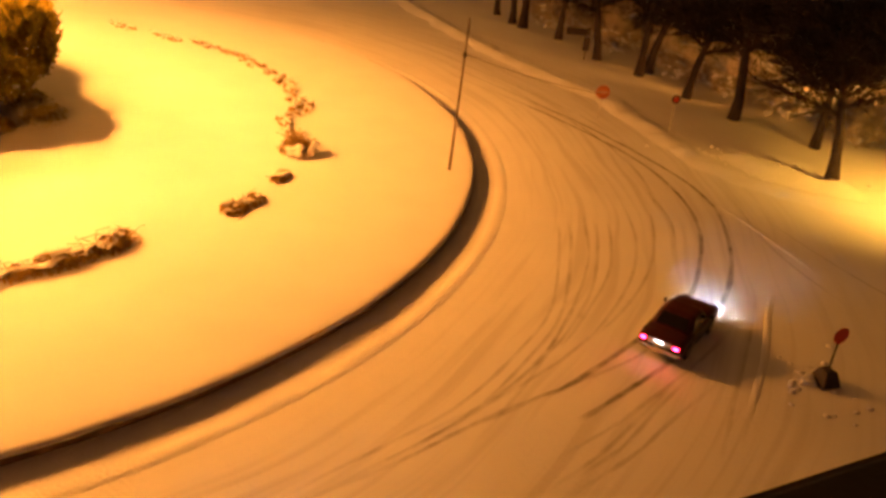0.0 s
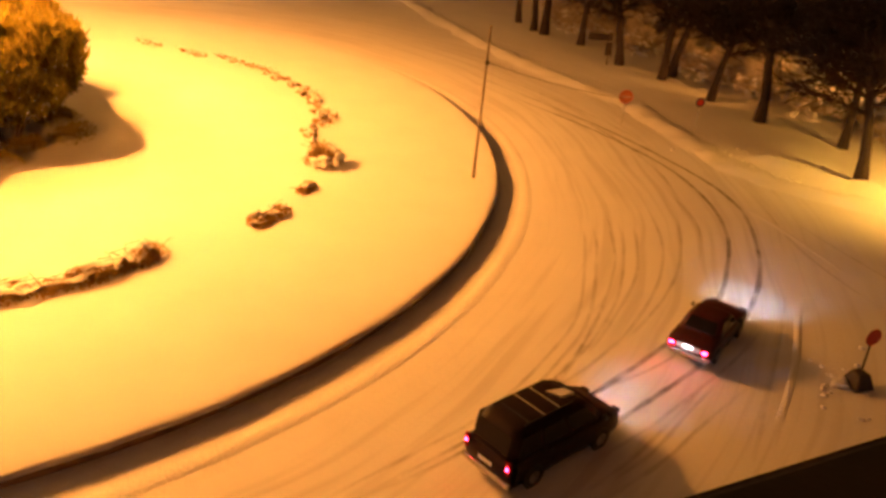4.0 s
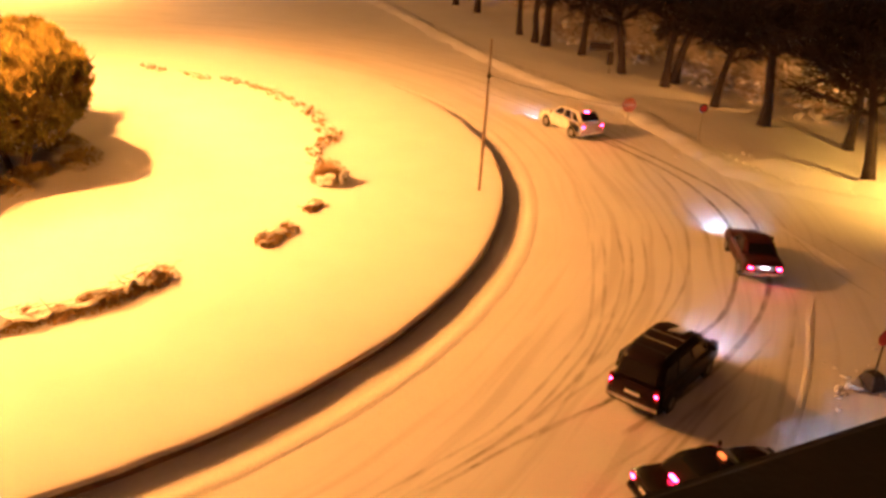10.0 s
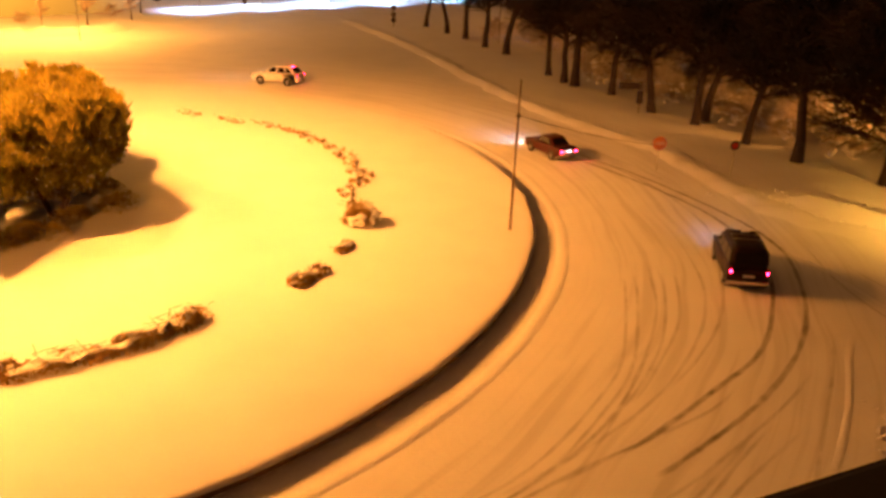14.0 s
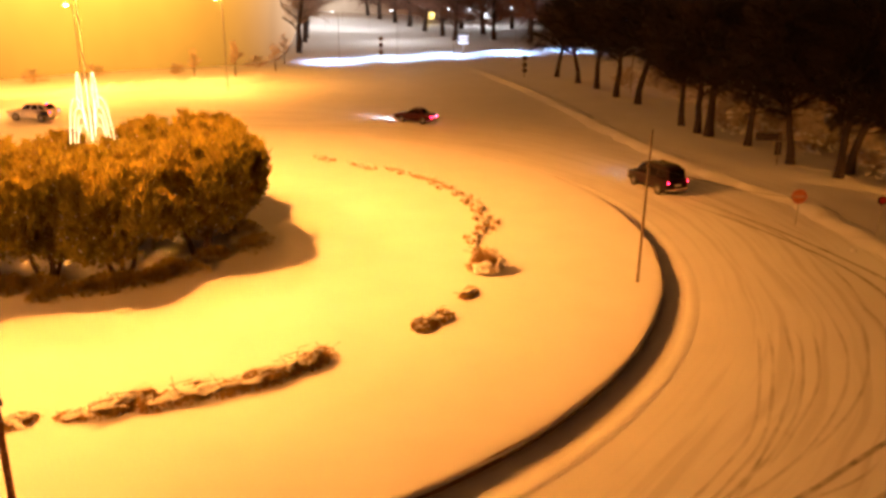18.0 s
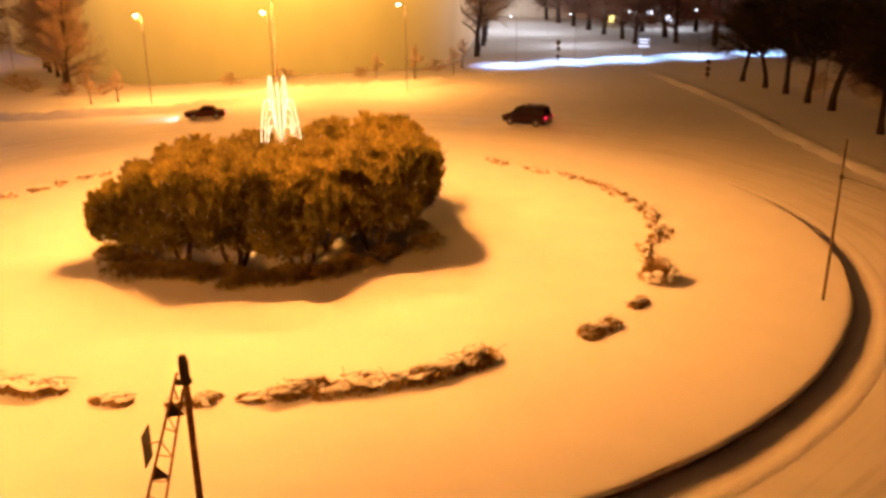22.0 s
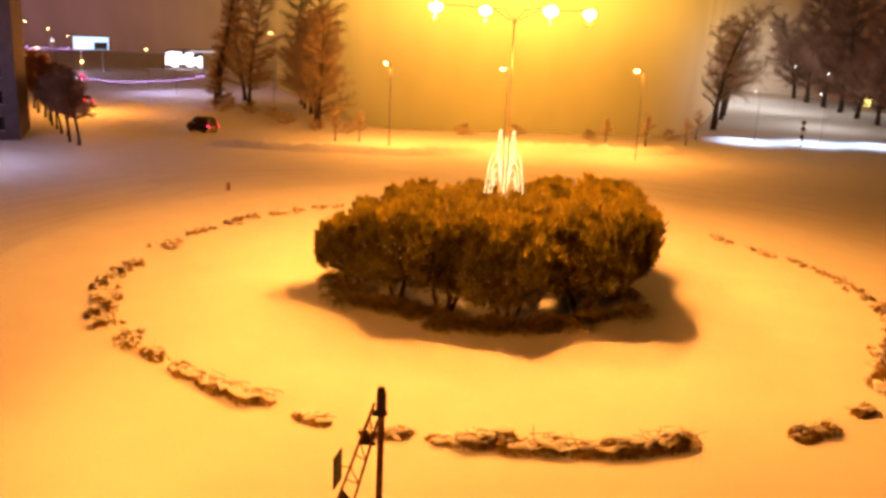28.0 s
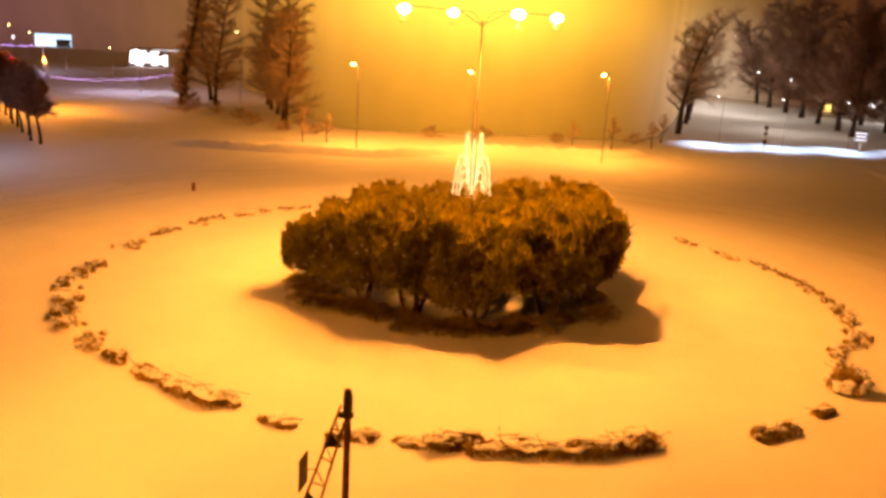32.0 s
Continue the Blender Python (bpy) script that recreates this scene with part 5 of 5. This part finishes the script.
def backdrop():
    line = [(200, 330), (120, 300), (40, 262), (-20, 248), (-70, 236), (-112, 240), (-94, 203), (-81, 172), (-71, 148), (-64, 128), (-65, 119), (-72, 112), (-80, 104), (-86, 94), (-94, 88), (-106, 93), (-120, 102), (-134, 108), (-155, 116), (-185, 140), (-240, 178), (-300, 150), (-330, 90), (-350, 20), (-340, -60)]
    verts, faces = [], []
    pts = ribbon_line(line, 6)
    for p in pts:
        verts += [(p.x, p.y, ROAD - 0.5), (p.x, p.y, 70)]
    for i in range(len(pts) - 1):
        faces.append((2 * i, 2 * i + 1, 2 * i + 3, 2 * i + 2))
    tagged(new("backdrop", raw_mesh("backdrop", verts, faces, painted_mist(), True)), "sheet painted with glowing night mist behind the place", "backdrop", kind="structure")


backdrop()


def tower_house():
    t = thing("apartment_building", "dark tall apartment building beside the street trees", "building", m=pose(-104.6, 41.2, ROAD, 0, 0, 62))
    part("wall", boxed((-16, 0, 0), (0, 11, 19), 0.02), mat("dark_render", (0.10, 0.07, 0.08), 0.9, vary=0.2, scale=0.8, bump=0.3), t)
    part("roof", boxed((-16.3, -0.3, 19), (0.3, 11.3, 19.4), 0.02), M_SNOW, t)
    for f in range(6):
        for k in range(5):
            w = part("window", boxed((-15 + 3 * k, -0.03, 1.2 + 3 * f), (-13.6 + 3 * k, 0.05, 2.7 + 3 * f)), M_GLASS, t)
            part("sill", boxed((-15.1 + 3 * k, -0.12, 1.1 + 3 * f), (-13.5 + 3 * k, -0.001, 1.19 + 3 * f)), M_WALLP, w)


tower_house()


# ---- the house with the ledge from which the view is seen ----
def own_house():
    turn = pose(0, 0, 0, 0, 0, 31.5)
    t = thing("wall_house", "plain rendered house wall under the viewer", "wall", kind="structure", m=turn)
    part("wall", boxed((-14, -0.9, ROAD), (14, -0.55, 21)), M_WALLP, t)
    t2 = thing("window_ledge", "dark red-brown tin ledge on the house wall", "ledge", kind="structure", m=turn)
    part("slab", boxed((-5, -0.55, EYE - 1.06), (5, 0.797, EYE - 0.90), 0.012), M_LEDGE, t2)
    part("drip_edge", boxed((-5, 0.80, EYE - 1.10), (5, 0.812, EYE - 0.915)), M_LEDGE, t2)


own_house()


# ---- vehicles ----
def loft(bm, stations):
    """A car's lower body: rings across the car from tail to nose. A station: y, bottom, top, half width."""
    rings = []
    for y, zb, zt, w in stations:
        half = [(0.80 * w, zb), (0.96 * w, zb + 0.06), (w, zb + (zt - zb) * 0.35), (0.995 * w, zb + (zt - zb) * 0.70), (0.955 * w, zt - 0.03), (0.86 * w, zt), (0.40 * w, zt + 0.022)]
        pts = [(x, z) for x, z in half] + [(-x, z) for x, z in half[::-1]]
        rings.append([bm.verts.new((x, y, z)) for x, z in pts])
    n = len(rings[0])
    for a, b in zip(rings, rings[1:]):
        for k in range(n):
            bm.faces.new((a[k], b[k], b[(k + 1) % n], a[(k + 1) % n]))
    bm.faces.new(rings[0])
    bm.faces.new(rings[-1][::-1])
    bmesh.ops.recalc_face_normals(bm, faces=bm.faces[:])


def pane(corners, inset, proud, thick=0.012):
    """A slab of glass set on the face that the four corners span, drawn in from its edges."""
    c = [Vector(p) for p in corners]
    mid = sum(c, Vector()) / len(c)
    n = (c[1] - c[0]).cross(c[-1] - c[0]).normalized()
    bm = bmesh.new()
    lo, hi = [], []
    for p in c:
        q = p + (mid - p).normalized() * inset
        lo.append(bm.verts.new(q + n * (proud - thick)))
        hi.append(bm.verts.new(q + n * proud))
    bm.faces.new(hi)
    bm.faces.new(lo[::-1])
    k = len(c)
    for i in range(k):
        bm.faces.new((lo[i], lo[(i + 1) % k], hi[(i + 1) % k], hi[i]))
    return bm


def make_car(name, label, category, paint, s, trim_light=False):
    """A car on its wheels, nose to +y, on z = 0. s: its sizes."""
    t = thing(name, label, category, "cars on the road")
    L, W = s["length"], s["width"] / 2
    yb, yf = -L / 2, L / 2
    belt, hood, deck, roof, gap = s["belt"], s["hood"], s["deck"], s["roof"], s["gap"]
    bm = bmesh.new()
    loft(bm, [(yb, gap + 0.14, deck - 0.14, W * 0.90), (yb + 0.06, gap + 0.06, deck - 0.03, W * 0.965), (yb + 0.35, gap, deck, W), (s["rear_base"], gap, belt if s["deck"] >= belt else deck + 0.02, W),
              (0.0, gap, belt, W), (s["cowl"], gap, belt, W), (s["cowl"] + 0.25, gap, hood + 0.03, W), (yf - 0.45, gap, hood - 0.03, W * 0.985), (yf - 0.10, gap + 0.04, hood - 0.12, W * 0.94), (yf, gap + 0.10, hood - 0.22, W * 0.86)])
    part("body", bm, paint, t, "", True)
    wb_, wr = W * 0.93, W * s["roof_w"]
    base = [(-wb_, s["rear_base"], belt - 0.01), (wb_, s["rear_base"], belt - 0.01), (wb_, s["cowl"], belt - 0.01), (-wb_, s["cowl"], belt - 0.01)]
    top = [(-wr, s["roof_r"], roof - 0.03), (wr, s["roof_r"], roof - 0.03), (wr, s["roof_f"], roof - 0.02), (-wr, s["roof_f"], roof - 0.02)]
    bm = bmesh.new()
    B, T, ring_, e = [Vector(p) for p in base], [Vector(p) for p in top], [], s.get("round", 9)
    for f in (0.0, 0.35, 0.62, 0.76, 0.86, 0.92, 0.955, 0.98, 0.993, 0.999):
        C = [p.lerp(q, f) for p, q in zip(B, T)]
        g, row_ = (1 - f ** e) ** (1 / e), []
        for k in range(32):
            c, d = math.cos(2 * math.pi * (k + 0.5) / 32), math.sin(2 * math.pi * (k + 0.5) / 32)
            m = (abs(c) ** 12 + abs(d) ** 12) ** (1 / 12)
            u, v = 0.5 + 0.5 * g * c / m, 0.5 + 0.5 * g * d / m
            row_.append(bm.verts.new(C[0].lerp(C[1], u).lerp(C[3].lerp(C[2], u), v)))
        ring_.append(row_)
    for p, q in zip(ring_, ring_[1:]):
        for k in range(32):
            bm.faces.new((p[k], p[(k + 1) % 32], q[(k + 1) % 32], q[k]))
    bm.faces.new(ring_[-1])
    bm.faces.new(ring_[0][::-1])
    part("cabin", bm, paint, t, "", True)

    def on(i, j, f, h):
        a = Vector(base[i]).lerp(Vector(base[j]), f)
        b = Vector(top[i]).lerp(Vector(top[j]), f)
        return a.lerp(b, h)

    def window(i, j, f0, f1, h0=0.10, h1=0.90, name_="window"):
        h1 = min(h1, s.get("glass_top", 0.86))
        part(name_, pane([on(i, j, f0, h0), on(i, j, f1, h0), on(i, j, f1, h1), on(i, j, f0, h1)], 0.03, 0.012), M_GLASS, t)

    window(0, 1, 0.10, 0.90, 0.14, 0.84, "rear_window")
    window(2, 3, 0.09, 0.91, 0.06, 0.86, "windscreen")
    cuts = s["side_windows"]
    for f0, f1 in cuts:
        window(1, 2, f0, f1)
        window(3, 0, 1 - f1, 1 - f0)
    r, track_ = s["wheel"], W - 0.10
    for y in (-s["wheelbase"] / 2 + s.get("shift", 0), s["wheelbase"] / 2 + s.get("shift", 0)):
        for side in (-1, 1):
            bm = bmesh.new()
            tube(bm, (side * (W - 0.02), y, r + 0.02), (side * (W + 0.004), y, r + 0.02), r + 0.07, r + 0.07, 20)
            part("wheel_arch", bm, M_TRIM, t)
            bm = bmesh.new()
            tube(bm, (-0.10, 0, 0), (0.10, 0, 0), r, r, 22)
            bmesh.ops.bevel(bm, geom=[e for e in bm.edges if abs(e.verts[0].co.x - e.verts[1].co.x) < 1e-4], offset=0.025, segments=2, affect="EDGES")
            w = part("wheel", bm, M_TYRE, t, "", False)
            w.location = (side * (W - 0.085), y, r)
            bm = bmesh.new()
            tube(bm, (side * 0.098, 0, 0), (side * 0.112, 0, 0), r * 0.62, r * 0.56, 14)
            for k in range(5):
                a = 2 * math.pi * k / 5
                tube(bm, (side * 0.105, 0, 0), (side * 0.118, math.cos(a) * r * 0.55, math.sin(a) * r * 0.55), 0.035, 0.03, 5)
            part("rim", bm, M_RIM, w)
            WHEELS.setdefault(name, []).append((w, r))
    zb = gap + 0.22
    part("rear_bumper", boxed((-W * 0.97, yb - 0.05, zb - 0.09), (W * 0.97, yb + 0.12, zb + 0.09), 0.035), s["bumper"], t, s.get("bumper_label", ""))
    part("front_bumper", boxed((-W * 0.92, yf - 0.10, zb - 0.10), (W * 0.92, yf + 0.05, zb + 0.08), 0.035), s["bumper"], t)
    part("grille", boxed((-W * 0.45, yf - 0.06, hood - 0.36), (W * 0.45, yf + 0.012, hood - 0.24), 0.01), M_TRIM, t)
    zl = s["tail_z"]
    for side in (-1, 1):
        x0, x1 = sorted((side * (W * 0.94), side * (W * 0.94 - s["tail_w"])))
        part("tail_light", boxed((x0, yb - 0.022 + s["tail_in"], zl - s["tail_h"] / 2), (x1, yb + 0.05 + s["tail_in"], zl + s["tail_h"] / 2), 0.012), M_TAIL_LENS, t, "red tail light")
        c = (x0 + x1) / 2
        bm = boxed((c - s["tail_w"] * 0.24, yb - 0.03 + s["tail_in"], zl - 0.045), (c + s["tail_w"] * 0.24, yb - 0.024 + s["tail_in"], zl + 0.045))
        part("tail_bulb", bm, G_TAIL, t, "glowing red lamp")
        hz = hood - 0.26
        part("headlight_case", boxed((side * W * 0.66 - 0.17, yf - 0.10, hz - 0.09), (side * W * 0.66 + 0.17, yf - 0.012, hz + 0.09), 0.02), M_CHROME, t)
        bm = bmesh.new()
        tube(bm, (side * W * 0.66, yf - 0.02, hz), (side * W * 0.66, yf + 0.012, hz - 0.006), 0.075, 0.075, 12)
        part("headlight", bm, s.get("head", G_HEAD), t, "glowing white headlight")
        # Tube and plate added before the headlight to narrow its beam
        bm = bmesh.new()
        tube(bm, (side * W * 0.66, yf - 0.03, hz), (side * W * 0.66, yf + 0.16, hz - 0.03), 0.085, 0.095, 12, False)
        part("beam_tube", bm, M_TRIM, t)
        part("beam_shade", boxed((side * W * 0.66 - 0.13, yf - 0.02, hz + 0.085), (side * W * 0.66 + 0.13, yf + 0.10, hz + 0.10)), paint, t)
        part("mirror", boxed((side * (W + 0.02) - 0.02, s["cowl"] - 0.30, belt + 0.02), (side * (W + 0.15) + 0.02, s["cowl"] - 0.17, belt + 0.17), 0.025), M_TRIM, t)
        for f0, f1 in cuts[:2]:
            y = (on(1, 2, f0, 0).y + on(1, 2, f1, 0).y) / 2 - 0.28
            part("door_handle", boxed((side * (W + 0.004) - 0.012, y - 0.08, belt - 0.14), (side * (W + 0.004) + 0.012, y + 0.08, belt - 0.105), 0.005), M_TRIM, t)
    part("number_plate", boxed((-0.26, yb - 0.064, s["plate_z"] - 0.058), (0.26, yb - 0.052, s["plate_z"] + 0.058)), M_WHITE, t, "plain pale plate")
    if s.get("plate_lamp"):
        part("rear_panel", boxed((-W * 0.52, yb - 0.028, zl - 0.09), (W * 0.52, yb + 0.02, zl + 0.09), 0.01), M_WHITE, t, "pale panel between the tail lights")
        part("plate_lamp", boxed((-0.16, yb - 0.085, s["plate_z"] + 0.088), (0.16, yb - 0.055, s["plate_z"] + 0.098)), G_PLATE, t)
    if s.get("bars"):
        for y in s["bars"]:
            part("roof_bar", boxed((-wr * 0.74, y - 0.025, roof - 0.04), (wr * 0.74, y + 0.025, roof - 0.012), 0.006), M_PALE if y > -1 else M_TRIM, t, "snow-dusted roof bar")
        for side in (-1, 1):
            part("roof_rail", boxed((side * wr * 0.74 - 0.02, s["roof_r"] + 0.4, roof - 0.10), (side * wr * 0.74 + 0.02, s["roof_f"] - 0.4, roof - 0.02), 0.008), M_TRIM, t)
        bm = bmesh.new()
        vs = [(-0.15, s["roof_f"] - 0.75), (0.32, s["roof_f"] - 0.55), (0.40, s["roof_f"] - 0.12), (0.05, s["roof_f"] - 0.2)]
        lo = [bm.verts.new((x, y, roof - 0.03)) for x, y in vs]
        hi = [bm.verts.new((x * 0.9, y, roof + 0.02)) for x, y in vs]
        bm.faces.new(hi)
        for i in range(4):
            bm.faces.new((lo[i], lo[(i + 1) % 4], hi[(i + 1) % 4], hi[i]))
        part("roof_snow", bm, M_BANK, t, "patch of snow on the roof")
    if s.get("roof_lamp"):
        lamp = part("roof_lamp", boxed((-0.13, s["roof_f"] - 0.24, roof - 0.02), (0.13, s["roof_f"] - 0.11, roof + 0.09), 0.03), G_AMBER, t, "glowing amber roof lamp")
        part("foot", boxed((-0.15, s["roof_f"] - 0.26, roof - 0.04), (0.15, s["roof_f"] - 0.09, roof - 0.015), 0.006), M_TRIM, lamp)
    if "stop_light" in s:
        y, z = s["stop_light"]
        part("stop_light", boxed((-0.14, y - 0.03, z - 0.018), (0.14, y + 0.06, z + 0.018)), G_TAIL, t, "high stop light")
    for f0, f1 in cuts[:2]:
        for side in (-1, 1):
            y = on(1, 2, f0, 0).y
            part("door_seam", boxed((side * (W + 0.001) - 0.006, y - 0.008, gap + 0.1), (side * (W + 0.001) + 0.004, y + 0.008, belt - 0.03)), M_TRIM, t)
    return t


WHEELS = {}
M_TAIL_LENS = mat("tail_lens", (0.30, 0.01, 0.012), 0.25, vary=0.1, scale=20, bump=0)
P_MAROON = mat("maroon_paint", (0.050, 0.008, 0.008), 0.4, 0.0, vary=0.25, scale=5, bump=0.02)
P_BLACK = mat("black_van_paint", (0.016, 0.004, 0.004), 0.45, 0.0, vary=0.25, scale=5, bump=0.02)
P_DARK = mat("black_car_paint", (0.008, 0.004, 0.004), 0.16, 0.0, vary=0.25, scale=5, bump=0.02)
P_WHITE = mat("white_car_paint", (0.72, 0.70, 0.66), 0.35, 0.0, vary=0.12, scale=4, bump=0.02)

for paint in (P_MAROON, P_BLACK, P_DARK):
    paint.node_tree.nodes["Principled BSDF"].inputs["Specular IOR Level"].default_value = 0.2

SEDAN = dict(length=4.15, width=1.64, belt=0.92, hood=0.90, deck=0.92, roof=1.42, gap=0.22, rear_base=-1.28, cowl=0.80, roof_r=-0.72, roof_f=0.22, roof_w=0.74, wheel=0.29, wheelbase=2.42,
             side_windows=[(0.10, 0.47), (0.50, 0.90)], bumper=M_CHROME, tail_z=0.70, tail_w=0.34, tail_h=0.18, tail_in=0.0, plate_z=0.66, plate_lamp=True)
VAN = dict(length=4.75, width=1.84, belt=1.12, hood=1.05, deck=1.12, roof=2.03, gap=0.24, rear_base=-2.30, cowl=1.60, roof_r=-2.10, roof_f=0.66, roof_w=0.87, wheel=0.33, wheelbase=2.85, shift=0.05,
           side_windows=[(0.05, 0.30), (0.33, 0.60), (0.63, 0.92)], bumper=M_CHROME, bumper_label="pale metal rear bumper", tail_z=0.98, tail_w=0.14, tail_h=0.42, tail_in=0.0, plate_z=0.80, bars=(-1.5, -0.9, -0.3), head=G_HEAD_DIM, round=6, glass_top=0.78)
CROSS = dict(length=4.55, width=1.86, belt=1.08, hood=1.06, deck=1.08, roof=1.74, gap=0.28, rear_base=-2.18, cowl=1.05, roof_r=-1.45, roof_f=0.22, roof_w=0.78, wheel=0.36, wheelbase=2.72, head=G_HEAD_DIM,
             side_windows=[(0.07, 0.28), (0.31, 0.60), (0.63, 0.91)], bumper=P_WHITE, tail_z=0.92, tail_w=0.26, tail_h=0.22, tail_in=0.02, plate_z=0.72, stop_light=(-1.53, 1.64))
SALOON = dict(length=4.45, width=1.74, belt=0.94, hood=0.92, deck=0.98, roof=1.44, gap=0.20, rear_base=-1.55, cowl=0.98, roof_r=-0.85, roof_f=0.20, roof_w=0.72, wheel=0.31, wheelbase=2.60,
              side_windows=[(0.10, 0.48), (0.51, 0.90)], bumper=P_DARK, tail_z=0.80, tail_w=0.32, tail_h=0.16, tail_in=0.0, plate_z=0.72, roof_lamp=True, stop_light=(-1.46, 1.06))

sedan = make_car("boxy_sedan", "old boxy dark red sedan with lit lamps", "car", P_MAROON, SEDAN)
van = make_car("minivan", "black minivan with roof bars and a patch of snow", "van", P_BLACK, VAN)
white_car = make_car("white_crossover", "white crossover car with lit lamps", "car", P_WHITE, CROSS)
black_car = make_car("black_saloon", "black saloon car with a glowing amber roof lamp", "car", P_DARK, SALOON)

SEDAN_ROWS = [
    (0.0, 8.08, 28.18, 60.0),
    (6.0, 8.08, 28.18, 60.0),
    (7.5, 8.52, 29.04, 62.0),
    (8.0, 8.94, 29.82, 66.0),
    (9.0, 10.22, 32.41, 74.0),
    (10.0, 11.0, 36.1, 91.0),
    (10.5, 11.81, 38.38, 101.0),
    (11.0, 10.8, 41.05, 114.0),
    (12.0, 9.1, 47.0, 129.0),
    (13.0, 5.6, 52.9, 134.0),
    (15.5, -8.3, 66.26, 112.0),
    (16.5, -13.85, 72.81, 131.0),
    (18.0, -25.9, 82.0, 169.0),
    (19.0, -35.34, 84.08, 179.6),
    (20.0, -45.59, 82.41, 196.3),
    (21.0, -55.75, 78.10, 210.2),
    (22.0, -65.44, 70.83, 215.8),
    (23.0, -75.53, 63.81, 205.7),
    (24.0, -87.70, 60.10, 176.0),
    (25.0, -100.42, 59.19, 163.0),
    (26.0, -113.37, 60.94, 163.0),
    (29.0, -152.25, 68.17, 167.3),
    (32.0, -191.12, 78.40, 165.3),
]
VAN_ROWS = [
    (0.0, -8.60, 10.60, 46.0),
    (1.0, -5.10, 14.20, 45.0),
    (2.0, -1.70, 17.65, 45.0),
    (2.5, -0.20, 18.85, 45.0),
    (3.5, 1.55, 20.10, 46.0),
    (6.0, 3.2, 22.1, 50.0),
    (7.5, 3.65, 22.6, 51.0),
    (8.0, 3.74, 22.88, 51.0),
    (9.0, 4.59, 23.81, 52.0),
    (10.0, 5.75, 25.34, 56.0),
    (10.5, 6.57, 26.20, 58.0),
    (11.0, 7.22, 27.38, 61.0),
    (12.0, 8.53, 30.34, 71.0),
    (13.0, 9.55, 34.3, 80.0),
    (15.5, 7.80, 47.03, 107.0),
    (16.5, 4.85, 52.73, 121.3),
    (18.0, -1.51, 62.31, 129.0),
    (19.0, -7.06, 69.10, 135.3),
    (20.0, -14.27, 74.95, 147.6),
    (21.0, -22.67, 79.00, 162.4),
    (22.0, -32.11, 80.61, 176.4),
    (23.0, -42.65, 80.27, 188.3),
    (24.0, -53.41, 77.51, 204.6),
    (25.0, -62.84, 71.04, 209.0),
    (26.0, -74.09, 66.06, 188.1),
    (29.0, -115.40, 63.55, 180.1),
    (30.0, -128.03, 65.99, 169.1),
    (32.0, -153.28, 70.87, 169.1),
]
WHITE_ROWS = [
    (0.0, 75.00, -30.00, 132.2),
    (4.0, 46.00, 2.00, 131.7),
    (7.0, 22.50, 29.00, 131.1),
    (8.0, 15.14, 37.36, 130.2),
    (9.0, 9.35, 45.5, 122.8),
    (10.0, 3.62, 55.1, 125.0),
    (11.0, -1.80, 64.7, 136.0),
    (11.5, -5.00, 68.4, 145.0),
    (12.0, -8.30, 71.10, 150.2),
    (12.5, -12.06, 72.59, 155.9),
    (13.0, -16.13, 74.60, 151.9),
    (13.5, -20.46, 77.07, 160.0),
    (15.5, -38.66, 76.72, 188.4),
    (19.0, -72.10, 69.42, 186.0),
    (24.0, -124.04, 67.68, 179.3),
    (25.0, -136.42, 70.20, 165.6),
    (26.0, -150.65, 74.53, 163.1),
    (29.0, -189.05, 86.22, 163.1),
    (32.0, -223.18, 96.61, 163.1),
]
BLACK_ROWS = [
    (0.0, -52.00, -14.00, 32.1),
    (6.0, -16.00, 8.60, 30.7),
    (8.0, -5.00, 13.90, 27.0),
    (9.0, 0.90, 16.75, 29.2),
    (9.5, 3.60, 18.25, 27.7),
    (10.0, 6.33, 19.60, 25.5),
    (10.5, 8.95, 20.80, 21.8),
    (11.0, 11.28, 21.58, 16.7),
    (12.0, 15.80, 23.30, 10.7),
    (14.0, 27.00, 25.00, -4.1),
    (20.0, 62.00, 20.00, -13.6),
    (32.0, 130.00, 0.00, -16.4),
]


def drive(car, rows):
    """Cars roll on the road; a row: seconds, place, heading in degrees from +x."""
    walk(car, [(t, pose(x, y, ROAD, 0, 0, h - 90)) for t, x, y, h in rows])


def roll_wheels(car, rows):
    """Turns a car's wheels by the way that it has gone."""
    stops, gone = [(rows[0][0], 0.0)], 0.0
    for (t0, x0, y0, _), (t1, x1, y1, _) in zip(rows, rows[1:]):
        d = math.hypot(x1 - x0, y1 - y0)
        n = max(1, min(math.ceil(math.degrees(d / 0.29) / 72), round((t1 - t0) * FPS)))
        for k in range(1, n + 1):
            stops.append((t0 + (t1 - t0) * k / n, gone + d * k / n))
        gone += d
    for wheel, r in WHEELS[car.name]:
        p = wheel.location.copy()
        walk(wheel, [(t, pose(*p, -math.degrees(d / r) % 360)) for t, d in stops])


def motions():
    drive(sedan, SEDAN_ROWS)
    drive(van, VAN_ROWS)
    drive(white_car, WHITE_ROWS)
    drive(black_car, BLACK_ROWS)
    for car, rows in ((sedan, SEDAN_ROWS), (van, VAN_ROWS), (white_car, WHITE_ROWS), (black_car, BLACK_ROWS)):
        roll_wheels(car, rows)


motions()
